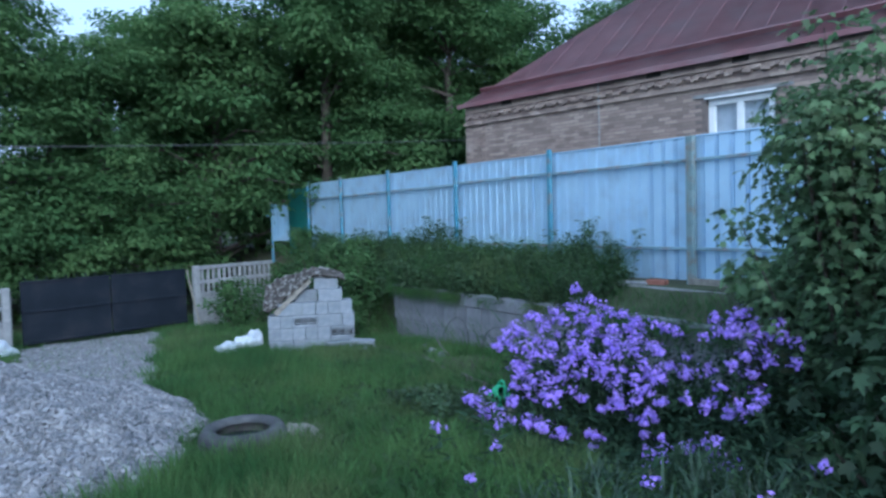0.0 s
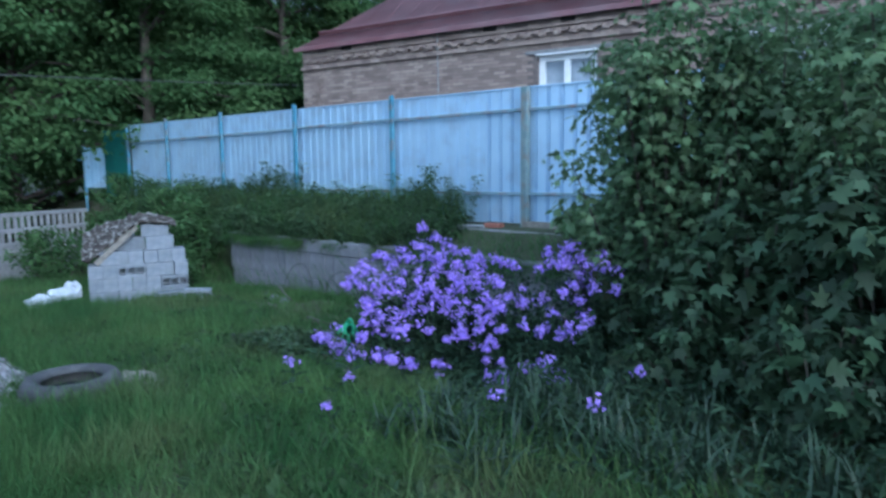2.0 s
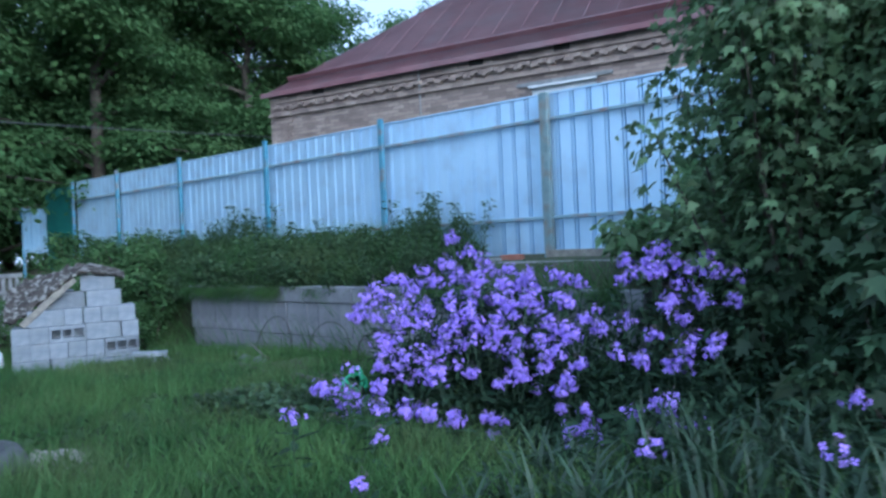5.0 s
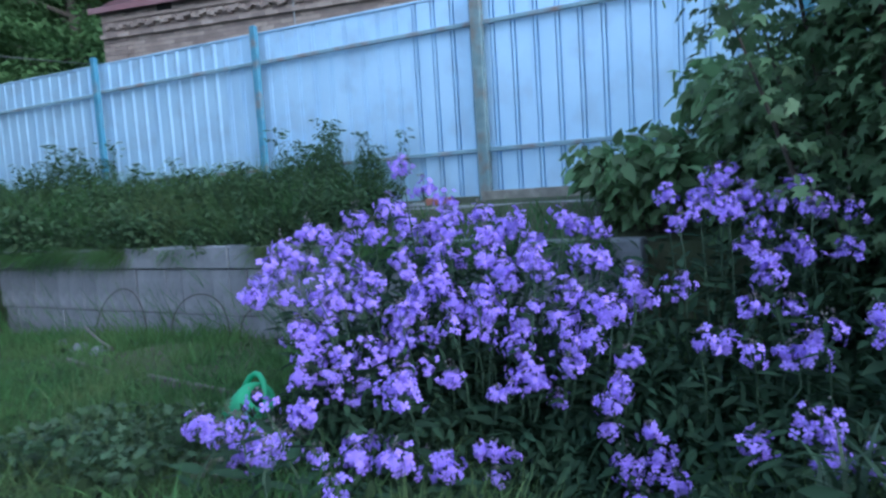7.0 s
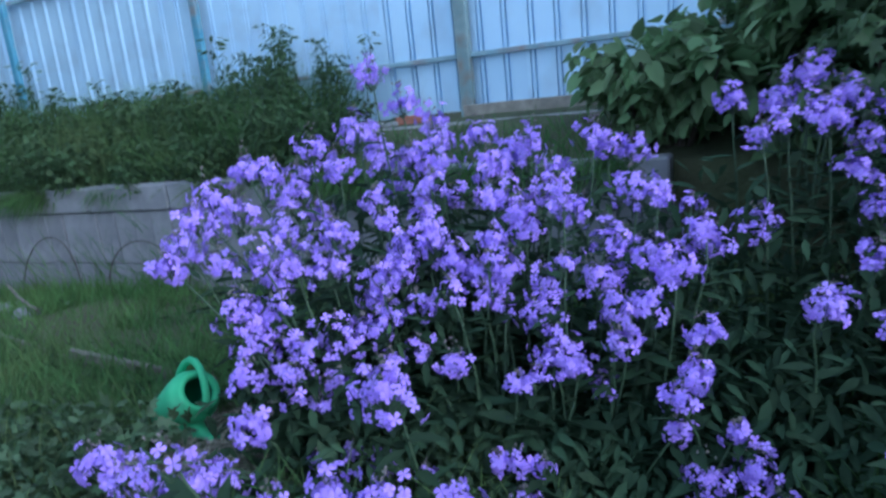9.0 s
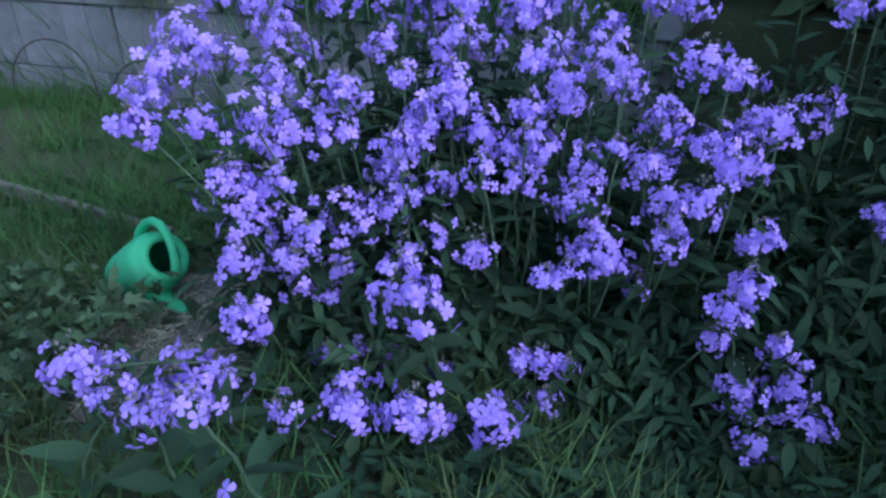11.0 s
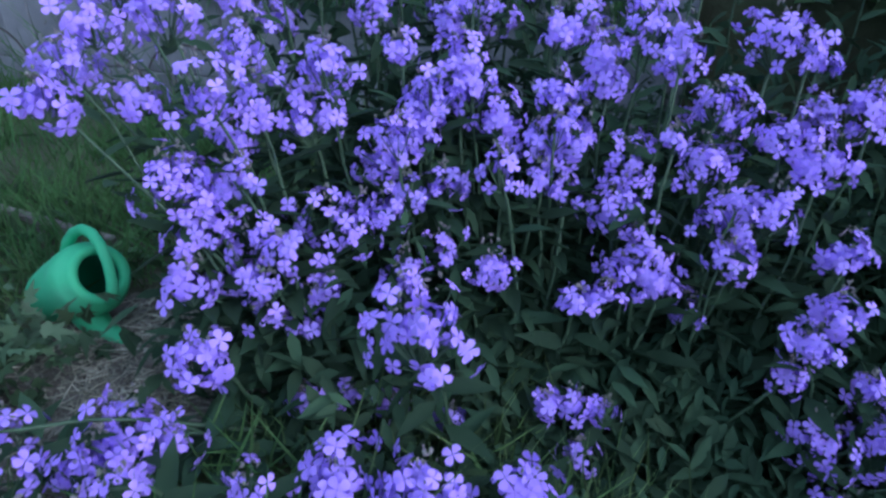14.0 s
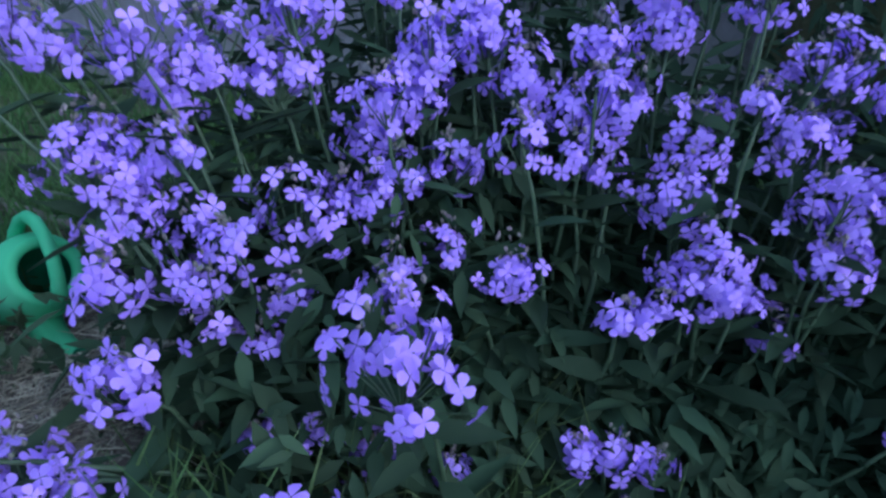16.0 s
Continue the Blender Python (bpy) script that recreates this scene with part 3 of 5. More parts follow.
# ---- gate and concrete fence ----
GA, GB = Vector((0.42, 14.2, -0.82)), Vector((3.6, 15.1, -0.82))
gate_turn = math.degrees(math.atan2(GB.y - GA.y, GB.x - GA.x))
gate_len = (GB.xy - GA.xy).length
gate = thing("yard_gate", GA, "wide near-black sheet metal double gate, closed", "gate", turn=gate_turn)
for a, c in ((0.03, gate_len / 2 - 0.01), (gate_len / 2 + 0.01, gate_len - 0.03)):
    leaf = part("gate_leaf", soft_box(a, c, -0.01, 0.01, 0.06, 1.26, 0.004), GATE, gate)
    for z in (0.08, 0.66, 1.22):
        part("rail", soft_box(a, c, -0.035, -0.012, z, z + 0.04, 0.004), GATE, leaf)
    for i in range(9):
        x = a + (c - a) * (i + 0.5) / 9
        bm = bmesh.new()
        tube(bm, [(x, 0, 1.25), (x + rng.uniform(-0.02, 0.02), 0, 1.33 + rng.uniform(0, 0.03))], [0.012, 0.003], 5)
        part("spike", bm, GATE, leaf)


def concrete_panel(at, turn, length, label, lean=0.0):
    t = thing("concrete_fence_panel", at, label, "fence panel", "concrete fence panels", turn=turn)
    part("post", soft_box(-0.07, 0.07, -0.07, 0.07, -0.4, 1.22, 0.02), CONCRETE, t)
    part("lower_slab", soft_box(0.07, length, -0.025, 0.025, -0.3, 0.52, 0.012), CONCRETE, t)
    for z in (0.52, 0.80, 1.12):
        part("cross_bar", soft_box(0.07, length, -0.032, 0.032, z, z + 0.09, 0.012), CONCRETE, t)
    n = int(length / 0.15)
    for z0, z1 in ((0.61, 0.80), (0.89, 1.12)):
        for i in range(n):
            x = 0.12 + i * (length - 0.12) / n
            part("upright", soft_box(x, x + 0.07, -0.025, 0.025, z0 + 0.002, z1 - 0.002, 0.01), CONCRETE, t)
    return t


concrete_panel((3.78, 15.0, -0.72), 19, 2.1, "pale grey slotted concrete fence panel half sunk in grass")
concrete_panel((0.22, 14.0, -0.86), 186, 2.2, "pale grey slotted concrete fence panel beside the gate")
stick = thing("leaning_stick", (3.62, 14.75, -0.78), "pale wooden stick leaning on the gate post", "stick")
bm = bmesh.new()
tube(bm, [(0.12, -0.05, 0), (0.03, 0.05, 0.6), (-0.06, 0.13, 1.2)], [0.022, 0.02, 0.016], 6)
part("stick", bm, OLDWOOD, stick)


def crumple(name, radii, seed, material, parent):
    bm = bmesh.new()
    bmesh.ops.create_icosphere(bm, subdivisions=4, radius=1)
    for v in bm.verts:
        p = v.co.copy()
        k = 1 + 0.35 * noise.noise(p * 1.6 + Vector((seed, 0, 0))) + 0.16 * noise.turbulence(p * 4 + Vector((0, seed, 0)), 3, True)
        v.co = Vector((p.x * radii[0] * k, p.y * radii[1] * k, max(p.z, -0.35) * radii[2] * k))
    return part(name, bm, material, parent)


for at, rad, seed, lab in (((3.0, 10.0, -0.55), (0.17, 0.11, 0.12), 3, "crumpled white plastic bag lying in the grass"), ((3.32, 10.15, -0.52), (0.2, 0.09, 0.12), 8, "crumpled white plastic sheeting in the grass"),
                           ((3.55, 10.3, -0.5), (0.12, 0.10, 0.16), 5, "small torn white plastic sack by the block stack"), ((-0.1, 13.3, -0.72), (0.42, 0.25, 0.22), 12, "full white sack lying beside the gate")):
    t = thing("plastic_bag", at, lab, "bag", "white plastic bags")
    crumple("bag", rad, seed, BAG, t)

# ---- stack of concrete blocks ----
SO = Vector((3.66, 9.98, -0.70))
SA = -23.3


def block_mesh(w, d, h, holes):
    """A concrete block, w along x; holes: cavities in the face towards -y."""
    bm = soft_box(0.0015, w - 0.0015, 0, d, 0.0012, h - 0.0012, 0.005)
    if holes:
        n = 3
        bm.free()
        bm = bmesh.new()
        web = 0.024
        step = (w - 0.006 - web) / n
        box(bm, 0.003, w - 0.003, 0.17, d, 0.003, h - 0.003)
        box(bm, 0.003, w - 0.003, 0, 0.17, 0.003, 0.045)
        box(bm, 0.003, w - 0.003, 0, 0.17, h - 0.05, h - 0.003)
        for i in range(n + 1):
            x = 0.003 + i * step
            box(bm, x, x + web, 0, 0.17, 0.045, h - 0.05)
    me = bpy.data.meshes.new("block")
    bm.to_mesh(me)
    bm.free()
    me.materials.append(BLOCKMAT)
    return me


FULL, HEAD, HOLED = block_mesh(0.39, 0.19, 0.2, False), block_mesh(0.195, 0.39, 0.2, False), block_mesh(0.39, 0.19, 0.2, True)
stack_frame = pose(*SO, 0, 0, SA)
COURSES = ((0.0, "HHFHO"), (0.2, "HHHHHO"), (0.4, "HHOFH"), (0.6, ".FHHHH"))


def lay(me, x, y, z, label="pale grey hollow concrete block in the stack", jitter=1.0):
    m = stack_frame @ pose(x + rng.uniform(-0.004, 0.004) * jitter, y + rng.uniform(-0.012, 0.012) * jitter, z, 0, 0, rng.uniform(-1, 1) * jitter)
    ob = hang("concrete_block", me, BLOCKMAT)
    ob.matrix_basis = m
    return tagged(ob, label, "concrete block", "stacked concrete blocks")


for z, row in COURSES:
    x = 0.0 if row[0] != "." else 0.17
    for ch in row.strip("."):
        me = {"H": HEAD, "F": FULL, "O": HOLED}[ch]
        lay(me, x, 0, z)
        if me is not HEAD:
            lay(FULL, x, 0.2, z)
        x += 0.196 if ch == "H" else 0.3915
lay(FULL, 0.80, 0.05, 0.8)
lay(FULL, 0.80, 0.25, 0.8)
lay(FULL, 0.74, 0.08, 1.0)
lay(FULL, 0.74, 0.28, 1.0)
lay(FULL, 0.40, 0.10, 0.8)
for k in range(3):
    lay(FULL, 0.26, 0.42 + 0.2 * k, 0.8)
lay(HOLED, 0.92, -0.2, -0.03)
loose = hang("concrete_block", HOLED, BLOCKMAT)
loose.matrix_basis = pose(4.62, 9.05, -0.66, 0, 4, -30)
tagged(loose, "loose hollow concrete block lying in the grass by the stack", "concrete block")
slant = thing("slanting_board", stack_frame @ Vector((0.12, 0.02, 0.62)), "pale board leaning up the side of the block stack", "board", turn=SA)
part("plank", soft_box(0, 0.78, -0.03, 0.05, -0.03, 0.05, 0.008, Matrix.Rotation(-radians(43), 4, "Y")), OLDWOOD, slant)
felt = thing("roofing_felt", stack_frame @ Vector((0.0, 0.06, 0.6)), "torn mottled roofing felt heaped over the top of the blocks", "roofing felt", turn=SA)
fu, fv = np.meshgrid(np.linspace(0, 1, 40), np.linspace(0, 1, 26))
fxx = -0.06 + 1.3 * fu
low_edge = np.interp(fxx, [-0.06, 0.05, 0.66, 0.8, 1.24], [0.10, 0.05, 0.60, 0.635, 0.56])
high_edge = np.interp(fxx, [-0.06, 0.1, 0.3, 0.5, 0.7, 0.95, 1.24], [0.40, 0.51, 0.60, 0.64, 0.70, 0.69, 0.57])
fyy = -0.07 + 0.5 * fv + 0.03 * np.sin(9 * fu)
fzz = low_edge + (high_edge - low_edge) * fv ** 0.8
bump = np.array([[0.09 * noise.turbulence(Vector((9 * a, 5 * b2, 1.3)), 4, True) for a, b2 in zip(ra, rb)] for ra, rb in zip(fu, fv)])
fq = (np.arange(25)[:, None] * 40 + np.arange(39)[None]).ravel()
fm = raw_mesh("felt", np.stack([fxx, fyy, fzz + bump - 0.02], -1).reshape(-1, 3), np.stack([fq, fq + 1, fq + 41, fq + 40], 1))
bm = bmesh.new()
bm.from_mesh(fm)
bmesh.ops.solidify(bm, geom=bm.faces[:], thickness=0.03)
part("felt", bm, FELT, felt)

# ---- old tyre ----
tyre_z = float(ground_z(1.76, 5.1))
tyre = thing("old_tyre", (1.76, 5.1, tyre_z - 0.02), "worn grey car tyre lying flat in the grass", "tyre")
bm = bmesh.new()
prof = [(0.2, 0.03), (0.24, 0.005), (0.30, 0.0), (0.335, 0.03), (0.345, 0.06), (0.345, 0.13), (0.335, 0.165), (0.31, 0.2), (0.27, 0.205), (0.225, 0.185), (0.21, 0.165), (0.212, 0.15), (0.26, 0.17), (0.31, 0.15), (0.31, 0.05), (0.235, 0.035), (0.205, 0.045)]
N = 56
rings = [[bm.verts.new((r_ * math.cos(2 * math.pi * i / N), r_ * math.sin(2 * math.pi * i / N), z_)) for r_, z_ in prof] for i in range(N)]
for i in range(N):
    for j in range(len(prof)):
        bm.faces.new((rings[i][j], rings[(i + 1) % N][j], rings[(i + 1) % N][(j + 1) % len(prof)], rings[i][(j + 1) % len(prof)]))
bmesh.ops.recalc_face_normals(bm, faces=bm.faces[:])
part("carcass", bm, RUBBER, tyre, smooth=True)
bm = bmesh.new()
for i in range(64):
    for z_ in (0.065, 0.105):
        box(bm, 0.34, 0.352, -0.012, 0.012, z_, z_ + 0.026, Matrix.Rotation(2 * math.pi * (i + (0.5 if z_ > 0.1 else 0)) / 64, 4, "Z"))
part("tread", bm, RUBBER, tyre)
# disc in the gate's black, painting the shade inside the tyre's hole
bm = bmesh.new()
bmesh.ops.create_circle(bm, cap_ends=True, radius=0.27, segments=32, matrix=Matrix.Translation((0, 0, 0.075)))
part("tyre_hole_shade", bm, GATE, tyre)

flat = thing("flat_stone", (2.28, 5.1, float(ground_z(2.28, 5.1)) - 0.015), "flat pale stone half sunk in the grass", "stone")
crumple("stone", (0.12, 0.33, 0.06), 21, surface("pale_clay", (0.17, 0.155, 0.13), (0.24, 0.22, 0.19), 8.0, 0.95, 0.5, 50), flat)

# ---- edging board, debris ----
for y0, y1, x0, x1 in ((4.9, 6.0, 4.45, 4.60), (6.02, 7.3, 4.60, 4.92)):
    a, c = Vector((x0, y0, 0)), Vector((x1, y1, 0))
    e = thing("edging_board", (x0, y0, float(ground_z(x0, y0)) - 0.03), "weathered grey board on edge along the bed", "board", "edging boards", turn=math.degrees(math.atan2(c.y - a.y, c.x - a.x)))
    part("plank", soft_box(0, (c - a).length, -0.015, 0.015, 0, 0.085, 0.006), DARKWOOD, e)
for i, (x, y) in enumerate(((5.5, 8.0), (5.35, 7.5), (5.62, 8.4), (4.7, 8.7), (5.0, 9.0))):
    t = thing("rubble_piece", (x, y, float(ground_z(x, y)) + 0.012), "pale broken rubble lying in the grass", "rubble", "rubble in the grass", turn=rng.uniform(0, 180))
    crumple("lump", (0.10, 0.07, 0.05), 30 + i, WALLBLOCK, t)
lying = thing("lying_stick", (5.3, 7.3, float(ground_z(5.3, 7.3)) + 0.05), "thin grey stick lying across rubble", "stick", turn=70)
bm = bmesh.new()
tube(bm, [(0, 0, 0), (0.3, 0.02, 0.05), (0.7, 0, 0.1)], [0.015, 0.013, 0.01], 6)
part("stick", bm, DARKWOOD, lying)

# ---- overhead cable ----
cable = thing("overhead_cable", (-12, 13.0, 2.3), "thin dark cable slung in front of the trees", "cable")
bm = bmesh.new()
tube(bm, [(12.0 * t_ * 2, 0.9 * t_ * 2, 0.1 + 1.25 * t_ - 0.6 * t_ * (1 - t_)) for t_ in np.linspace(0, 1, 24)], 0.009, 5)
part("cable", bm, CABLE, cable)

# ---- watering can ----
CAN_AT = (4.075, 4.63, -0.31)
can = new("watering_can")
ax, sp = Vector((-0.187, -0.818, 0.498)).normalized(), Vector((-0.296, -0.549, -0.781))
sp = (sp - ax * sp.dot(ax)).normalized()
th = ax.cross(sp)
can.matrix_basis = Matrix.Translation(CAN_AT) @ Matrix((sp, th, ax)).transposed().to_4x4() @ Matrix.Scale(1.12, 4)
tagged(can, "small bright green plastic watering can lying on its side", "watering can")


def lathe(prof, n=40):
    bm = bmesh.new()
    rr = [[bm.verts.new((r_ * math.cos(2 * math.pi * i / n), r_ * math.sin(2 * math.pi * i / n), z_)) for r_, z_ in prof] for i in range(n)]
    for i in range(n):
        for j in range(len(prof) - 1):
            bm.faces.new((rr[i][j], rr[(i + 1) % n][j], rr[(i + 1) % n][j + 1], rr[i][j + 1]))
    bmesh.ops.remove_doubles(bm, verts=bm.verts[:], dist=0.0005)
    bmesh.ops.recalc_face_normals(bm, faces=bm.faces[:])
    return bm


part("body", lathe([(0, -0.185), (0.05, -0.185), (0.063, -0.178), (0.067, -0.16), (0.075, -0.09), (0.081, -0.02), (0.082, 0.015), (0.076, 0.036), (0.068, 0.045), (0.066, 0.06), (0.06, 0.066), (0.05, 0.066), (0.045, 0.06), (0.044, 0.05)]), CAN, can, smooth=True)
# inner wall, with the can's inner shade in its colour
part("inside", lathe([(0.0445, 0.051), (0.06, 0.034), (0.074, 0.005), (0.07, -0.1), (0.058, -0.17), (0, -0.17)]), CAN_SHADE, can, smooth=True)
bm = bmesh.new()
tube(bm, [(0.05, 0, -0.06), (0.085, 0, -0.045), (0.112, 0.0, -0.018), (0.138, 0, 0.02), (0.158, 0, 0.06), (0.161, 0, 0.068)], [0.042, 0.034, 0.026, 0.021, 0.018, 0.018], 18)
spout = part("spout", bm, CAN, can, smooth=True)
# solid plug in the shaded green where the spout opens
bm = bmesh.new()
tube(bm, [(0.1605, 0, 0.067), (0.1618, 0, 0.0702)], 0.0135, 14)
part("spout_hole_shade", bm, CAN_SHADE, spout)
ARC = [(-0.07, -0.05), (-0.092, -0.02), (-0.104, 0.02), (-0.102, 0.06), (-0.085, 0.09), (-0.055, 0.106), (-0.018, 0.108), (0.02, 0.098), (0.048, 0.08), (0.06, 0.06)]
bm = bmesh.new()
tube(bm, [(x_, 0, z_) for x_, z_ in ARC], [0.014, 0.013, 0.012, 0.0115, 0.0115, 0.0115, 0.0115, 0.012, 0.0135, 0.016], 14)
part("handle", bm, CAN, can, smooth=True)

# ---- plants: leaf shapes ----
LANCE_V = np.array([(0, 0, 0), (0.13, 0.3, 0.03), (0.11, 0.62, 0.0), (0, 1.0, -0.10), (-0.11, 0.62, 0.0), (-0.13, 0.3, 0.03), (0, 0.45, -0.035)])
LANCE_F = np.array([(0, 1, 6), (1, 2, 6), (2, 3, 6), (3, 4, 6), (4, 5, 6), (5, 0, 6)])
OVAL_V = np.array([(0, 0, 0), (0.28, 0.35, 0.05), (0.2, 0.75, 0.02), (0, 1.0, -0.06), (-0.2, 0.75, 0.02), (-0.28, 0.35, 0.05), (0, 0.5, -0.05)])
LOBE_V = np.array([(0, 0, 0), (0.14, -0.03, 0.03), (0.42, 0.12, -0.04), (0.24, 0.30, 0.02), (0.48, 0.62, -0.08), (0.17, 0.56, 0.01), (0, 1.08, -0.18), (-0.17, 0.56, 0.01), (-0.48, 0.62, -0.08), (-0.24, 0.30, 0.02), (-0.42, 0.12, -0.04), (-0.14, -0.03, 0.03), (0, 0.34, -0.05)])
BROAD_V = np.array([(0, 0, 0), (0.26, 0.22, 0.05), (0.24, 0.60, 0.0), (0, 1.0, -0.18), (-0.24, 0.60, 0.0), (-0.26, 0.22, 0.05), (0, 0.48, -0.06)])
LOBE_F = np.array([(i, (i + 1) % 12, 12) for i in range(12)])
BLADE_V = np.array([(-0.5, 0, 0), (0.5, 0, 0), (-0.38, 0.5, 0.06), (0.38, 0.5, 0.06), (0, 1.0, 0.26)])
BLADE_F = np.array([(0, 1, 3), (0, 3, 2), (2, 3, 4)])


def leaf_cloud(name, pts, size, spread=0.35, lean=None, tv=OVAL_V, tf=LANCE_F, width=1.0, roll=0.9):
    """Leaves round points, growing outwards with random turn."""
    pts = np.asarray(pts, float)
    n = len(pts)
    d = rng.normal(size=(n, 3))
    d[:, 2] = d[:, 2] * 0.6 - spread
    if lean is not None:
        d += lean
    s = size * rng.uniform(0.5, 1.3, n)
    return scatter(name, tv, tf, pts, frames(d, rng.normal(0, roll, n)), np.stack([s * width, s, s], 1))


def leaf_pads(name, centres, radius, n, leaf, tv=OVAL_V, tf=LANCE_F, flat=0.6, up=0.6, loose=0.4, droop=0.4, width=1.0):
    """Leaves laid over soft pads round the centres, faces turned up and outwards as on a living branch."""
    c = np.asarray(centres, float)[rng.integers(0, len(centres), n)]
    d = rng.normal(size=(n, 3))
    d[:, 2] = np.where(rng.uniform(size=n) < 0.75, np.abs(d[:, 2]), d[:, 2])
    d /= np.linalg.norm(d, axis=1, keepdims=True)
    pts = c + d * (radius * rng.uniform(0.05, 1.0, (n, 1)) ** 0.5) * np.array([1, 1, flat])
    z = d * 0.75 + np.array([0, 0, up]) + rng.normal(0, loose, (n, 3))
    z /= np.linalg.norm(z, axis=1, keepdims=True)
    a = d * np.array([1, 1, 0.2]) + rng.normal(0, 0.55, (n, 3)) + np.array([0, 0, -droop])
    a -= z * (a * z).sum(1, keepdims=True)
    a /= np.linalg.norm(a, axis=1, keepdims=True)
    rot = np.stack([np.cross(a, z), a, z], axis=2)
    s = leaf * rng.uniform(0.55, 1.3, n)
    return scatter(name, tv, tf, pts, rot, np.stack([s * width, s, s], 1))


# ---- trees ----
def make_tree(h, spread, low, leaves, leaf):
    t = new("tree")
    bm = bmesh.new()
    top = Vector((rng.uniform(-0.5, 0.5), rng.uniform(-0.5, 0.5), h * 0.82))
    trunk = [Vector((0, 0, -0.5)), Vector((0.05, 0, h * 0.2)), Vector((0.15, 0.1, h * 0.5)), top]
    tube(bm, trunk, [0.2, 0.17, 0.11, 0.03], 8)
    part("trunk", bm, BARK, t, smooth=True)
    tips = []
    for i in range(40):
        k = rng.uniform(0.08, 0.98)
        a = rng.uniform(0, 6.283)
        base = Vector((0.1 * k, 0.08 * k, h * 0.82 * k))
        out = spread * (1.05 - 0.75 * k ** 2.2) * rng.uniform(0.6, 1.1)
        end = base + Vector((math.cos(a) * out, math.sin(a) * out, rng.uniform(-0.05, 0.3) * h * 0.35))
        end.z = max(end.z, low)
        bm = bmesh.new()
        mid = base.lerp(end, 0.5) + Vector((0, 0, 0.25))
        tube(bm, [base, mid, end], [0.07, 0.045, 0.012], 5)
        part("limb", bm, BARK, t)
        for q in range(4):
            p = base.lerp(end, rng.uniform(0.4, 1.05)) + Vector(rng.normal(0, 0.4, 3))
            tips.append(tuple(p))
    for q in range(14):
        tips.append(tuple(top + Vector(rng.normal(0, 0.6, 3)) * 1.2))
    hang("crown", leaf_pads("crown", tips, 0.9, leaves, leaf, flat=0.62, up=0.55, loose=0.4, droop=0.6), TREE_LEAF, t)
    return tagged(t, "tall leafy green tree with a dense uneven crown", "tree", "trees behind the gate")


rng = np.random.default_rng(21)
variants = [make_tree(10.5, 3.1, 0.7, 48000, 0.15), make_tree(9.0, 3.3, 0.5, 48000, 0.145), make_tree(12.0, 2.9, 0.8, 50000, 0.15)]
SPOTS = ((-6.5, 18.2), (-3.2, 18.6), (-0.4, 18.0), (2.6, 18.8), (5.6, 20.2), (8.6, 18.6), (11.0, 19.2), (10.2, 21.6), (-9.5, 20.5), (-5.0, 22.5), (-1.6, 22.0), (1.6, 22.8), (4.6, 24.0),
         (8.2, 23.8), (11.6, 24.6), (-12.5, 23.5), (-8.0, 26.5), (-3.0, 27.0), (2.5, 28.0), (7.0, 28.5), (12.0, 29.5), (16.5, 28.5), (21.0, 30.0), (13.6, 18.8), (16.6, 19.8), (20.6, 21.0), (24.0, 20.5), (16.0, 25.0), (23.0, 26.0))
for i, (x, y) in enumerate(SPOTS):
    v = variants[i % 3]
    m = pose(x, y, float(ground_z(x, y)) - 0.1, 0, 0, float(rng.uniform(0, 360))) @ Matrix.Scale(0.85 if 11 < x < 16 and y > 19 else 1.2 if x > 13 else float(rng.uniform(1.05, 1.25)) if x > 3 else float(rng.uniform(0.74, 0.91)), 4)
    if i < 3:
        v.matrix_basis = m
    else:
        copy_thing(v, m)


# ---- shrubs ----
def make_shrub(name, rx, ry, h, leaves, leaf, label, category, group, mat=WEED, tv=OVAL_V, tf=LANCE_F, stems=9, low=0.1, droop=0.1, roll=0.9, tight=0.33):
    t = new(name)
    tips = []
    for i in range(stems):
        a, k = rng.uniform(0, 6.283), rng.uniform(0.3, 1.0)
        end = Vector((math.cos(a) * rx * k, math.sin(a) * ry * k, h * (1.02 - 0.45 * k * k) * rng.uniform(0.8, 1.05)))
        bm = bmesh.new()
        tube(bm, [Vector((0.1 * math.cos(a), 0.1 * math.sin(a), -0.1)), Vector((end.x * 0.6, end.y * 0.6, end.z * 0.5)), end], [0.018, 0.012, 0.004], 5)
        part("stem", bm, BARK, t)
        for q in np.linspace(low, 1.0, 9) ** 0.75:
            p = Vector((end.x * (q ** 0.7), end.y * (q ** 0.7), end.z * q))
            tips.append(tuple(p))
    hang("foliage", leaf_pads("foliage", tips, min(rx, ry) * tight, leaves, leaf, tv, tf, 0.55, 0.6, roll * 0.5, droop), mat, t)
    return tagged(t, label, category, group)


# weed green instead of tree green paints the shade under the crowns
under = make_shrub("shrub", 1.5, 1.5, 2.4, 5500, 0.11, "loose green shrub at the foot of the trees", "shrub", "shrubs under the trees", WEED)
spots = ((-3.0, 18.4), (-0.6, 18.2), (1.6, 18.0), (3.2, 18.8), (-5.5, 18.6), (4.4, 20.2))
for i, (x, y) in enumerate(spots):
    m = pose(x, y, float(ground_z(x, y)), 0, 0, 71 * i) @ Matrix.Scale(0.95, 4)
    if i:
        copy_thing(under, m)
    else:
        under.matrix_basis = m
mid = make_shrub("shrub", 0.75, 0.75, 1.15, 3200, 0.075, "low green shrub on the bank behind the block stack", "shrub", "shrubs on the bank", SHRUB_LEAF)
spots = ((5.3, 10.6), (6.1, 10.9), (5.6, 11.9), (6.4, 12.4), (5.2, 13.0), (6.2, 13.8), (5.6, 14.8), (6.6, 15.4), (4.6, 14.2), (5.45, 10.2))
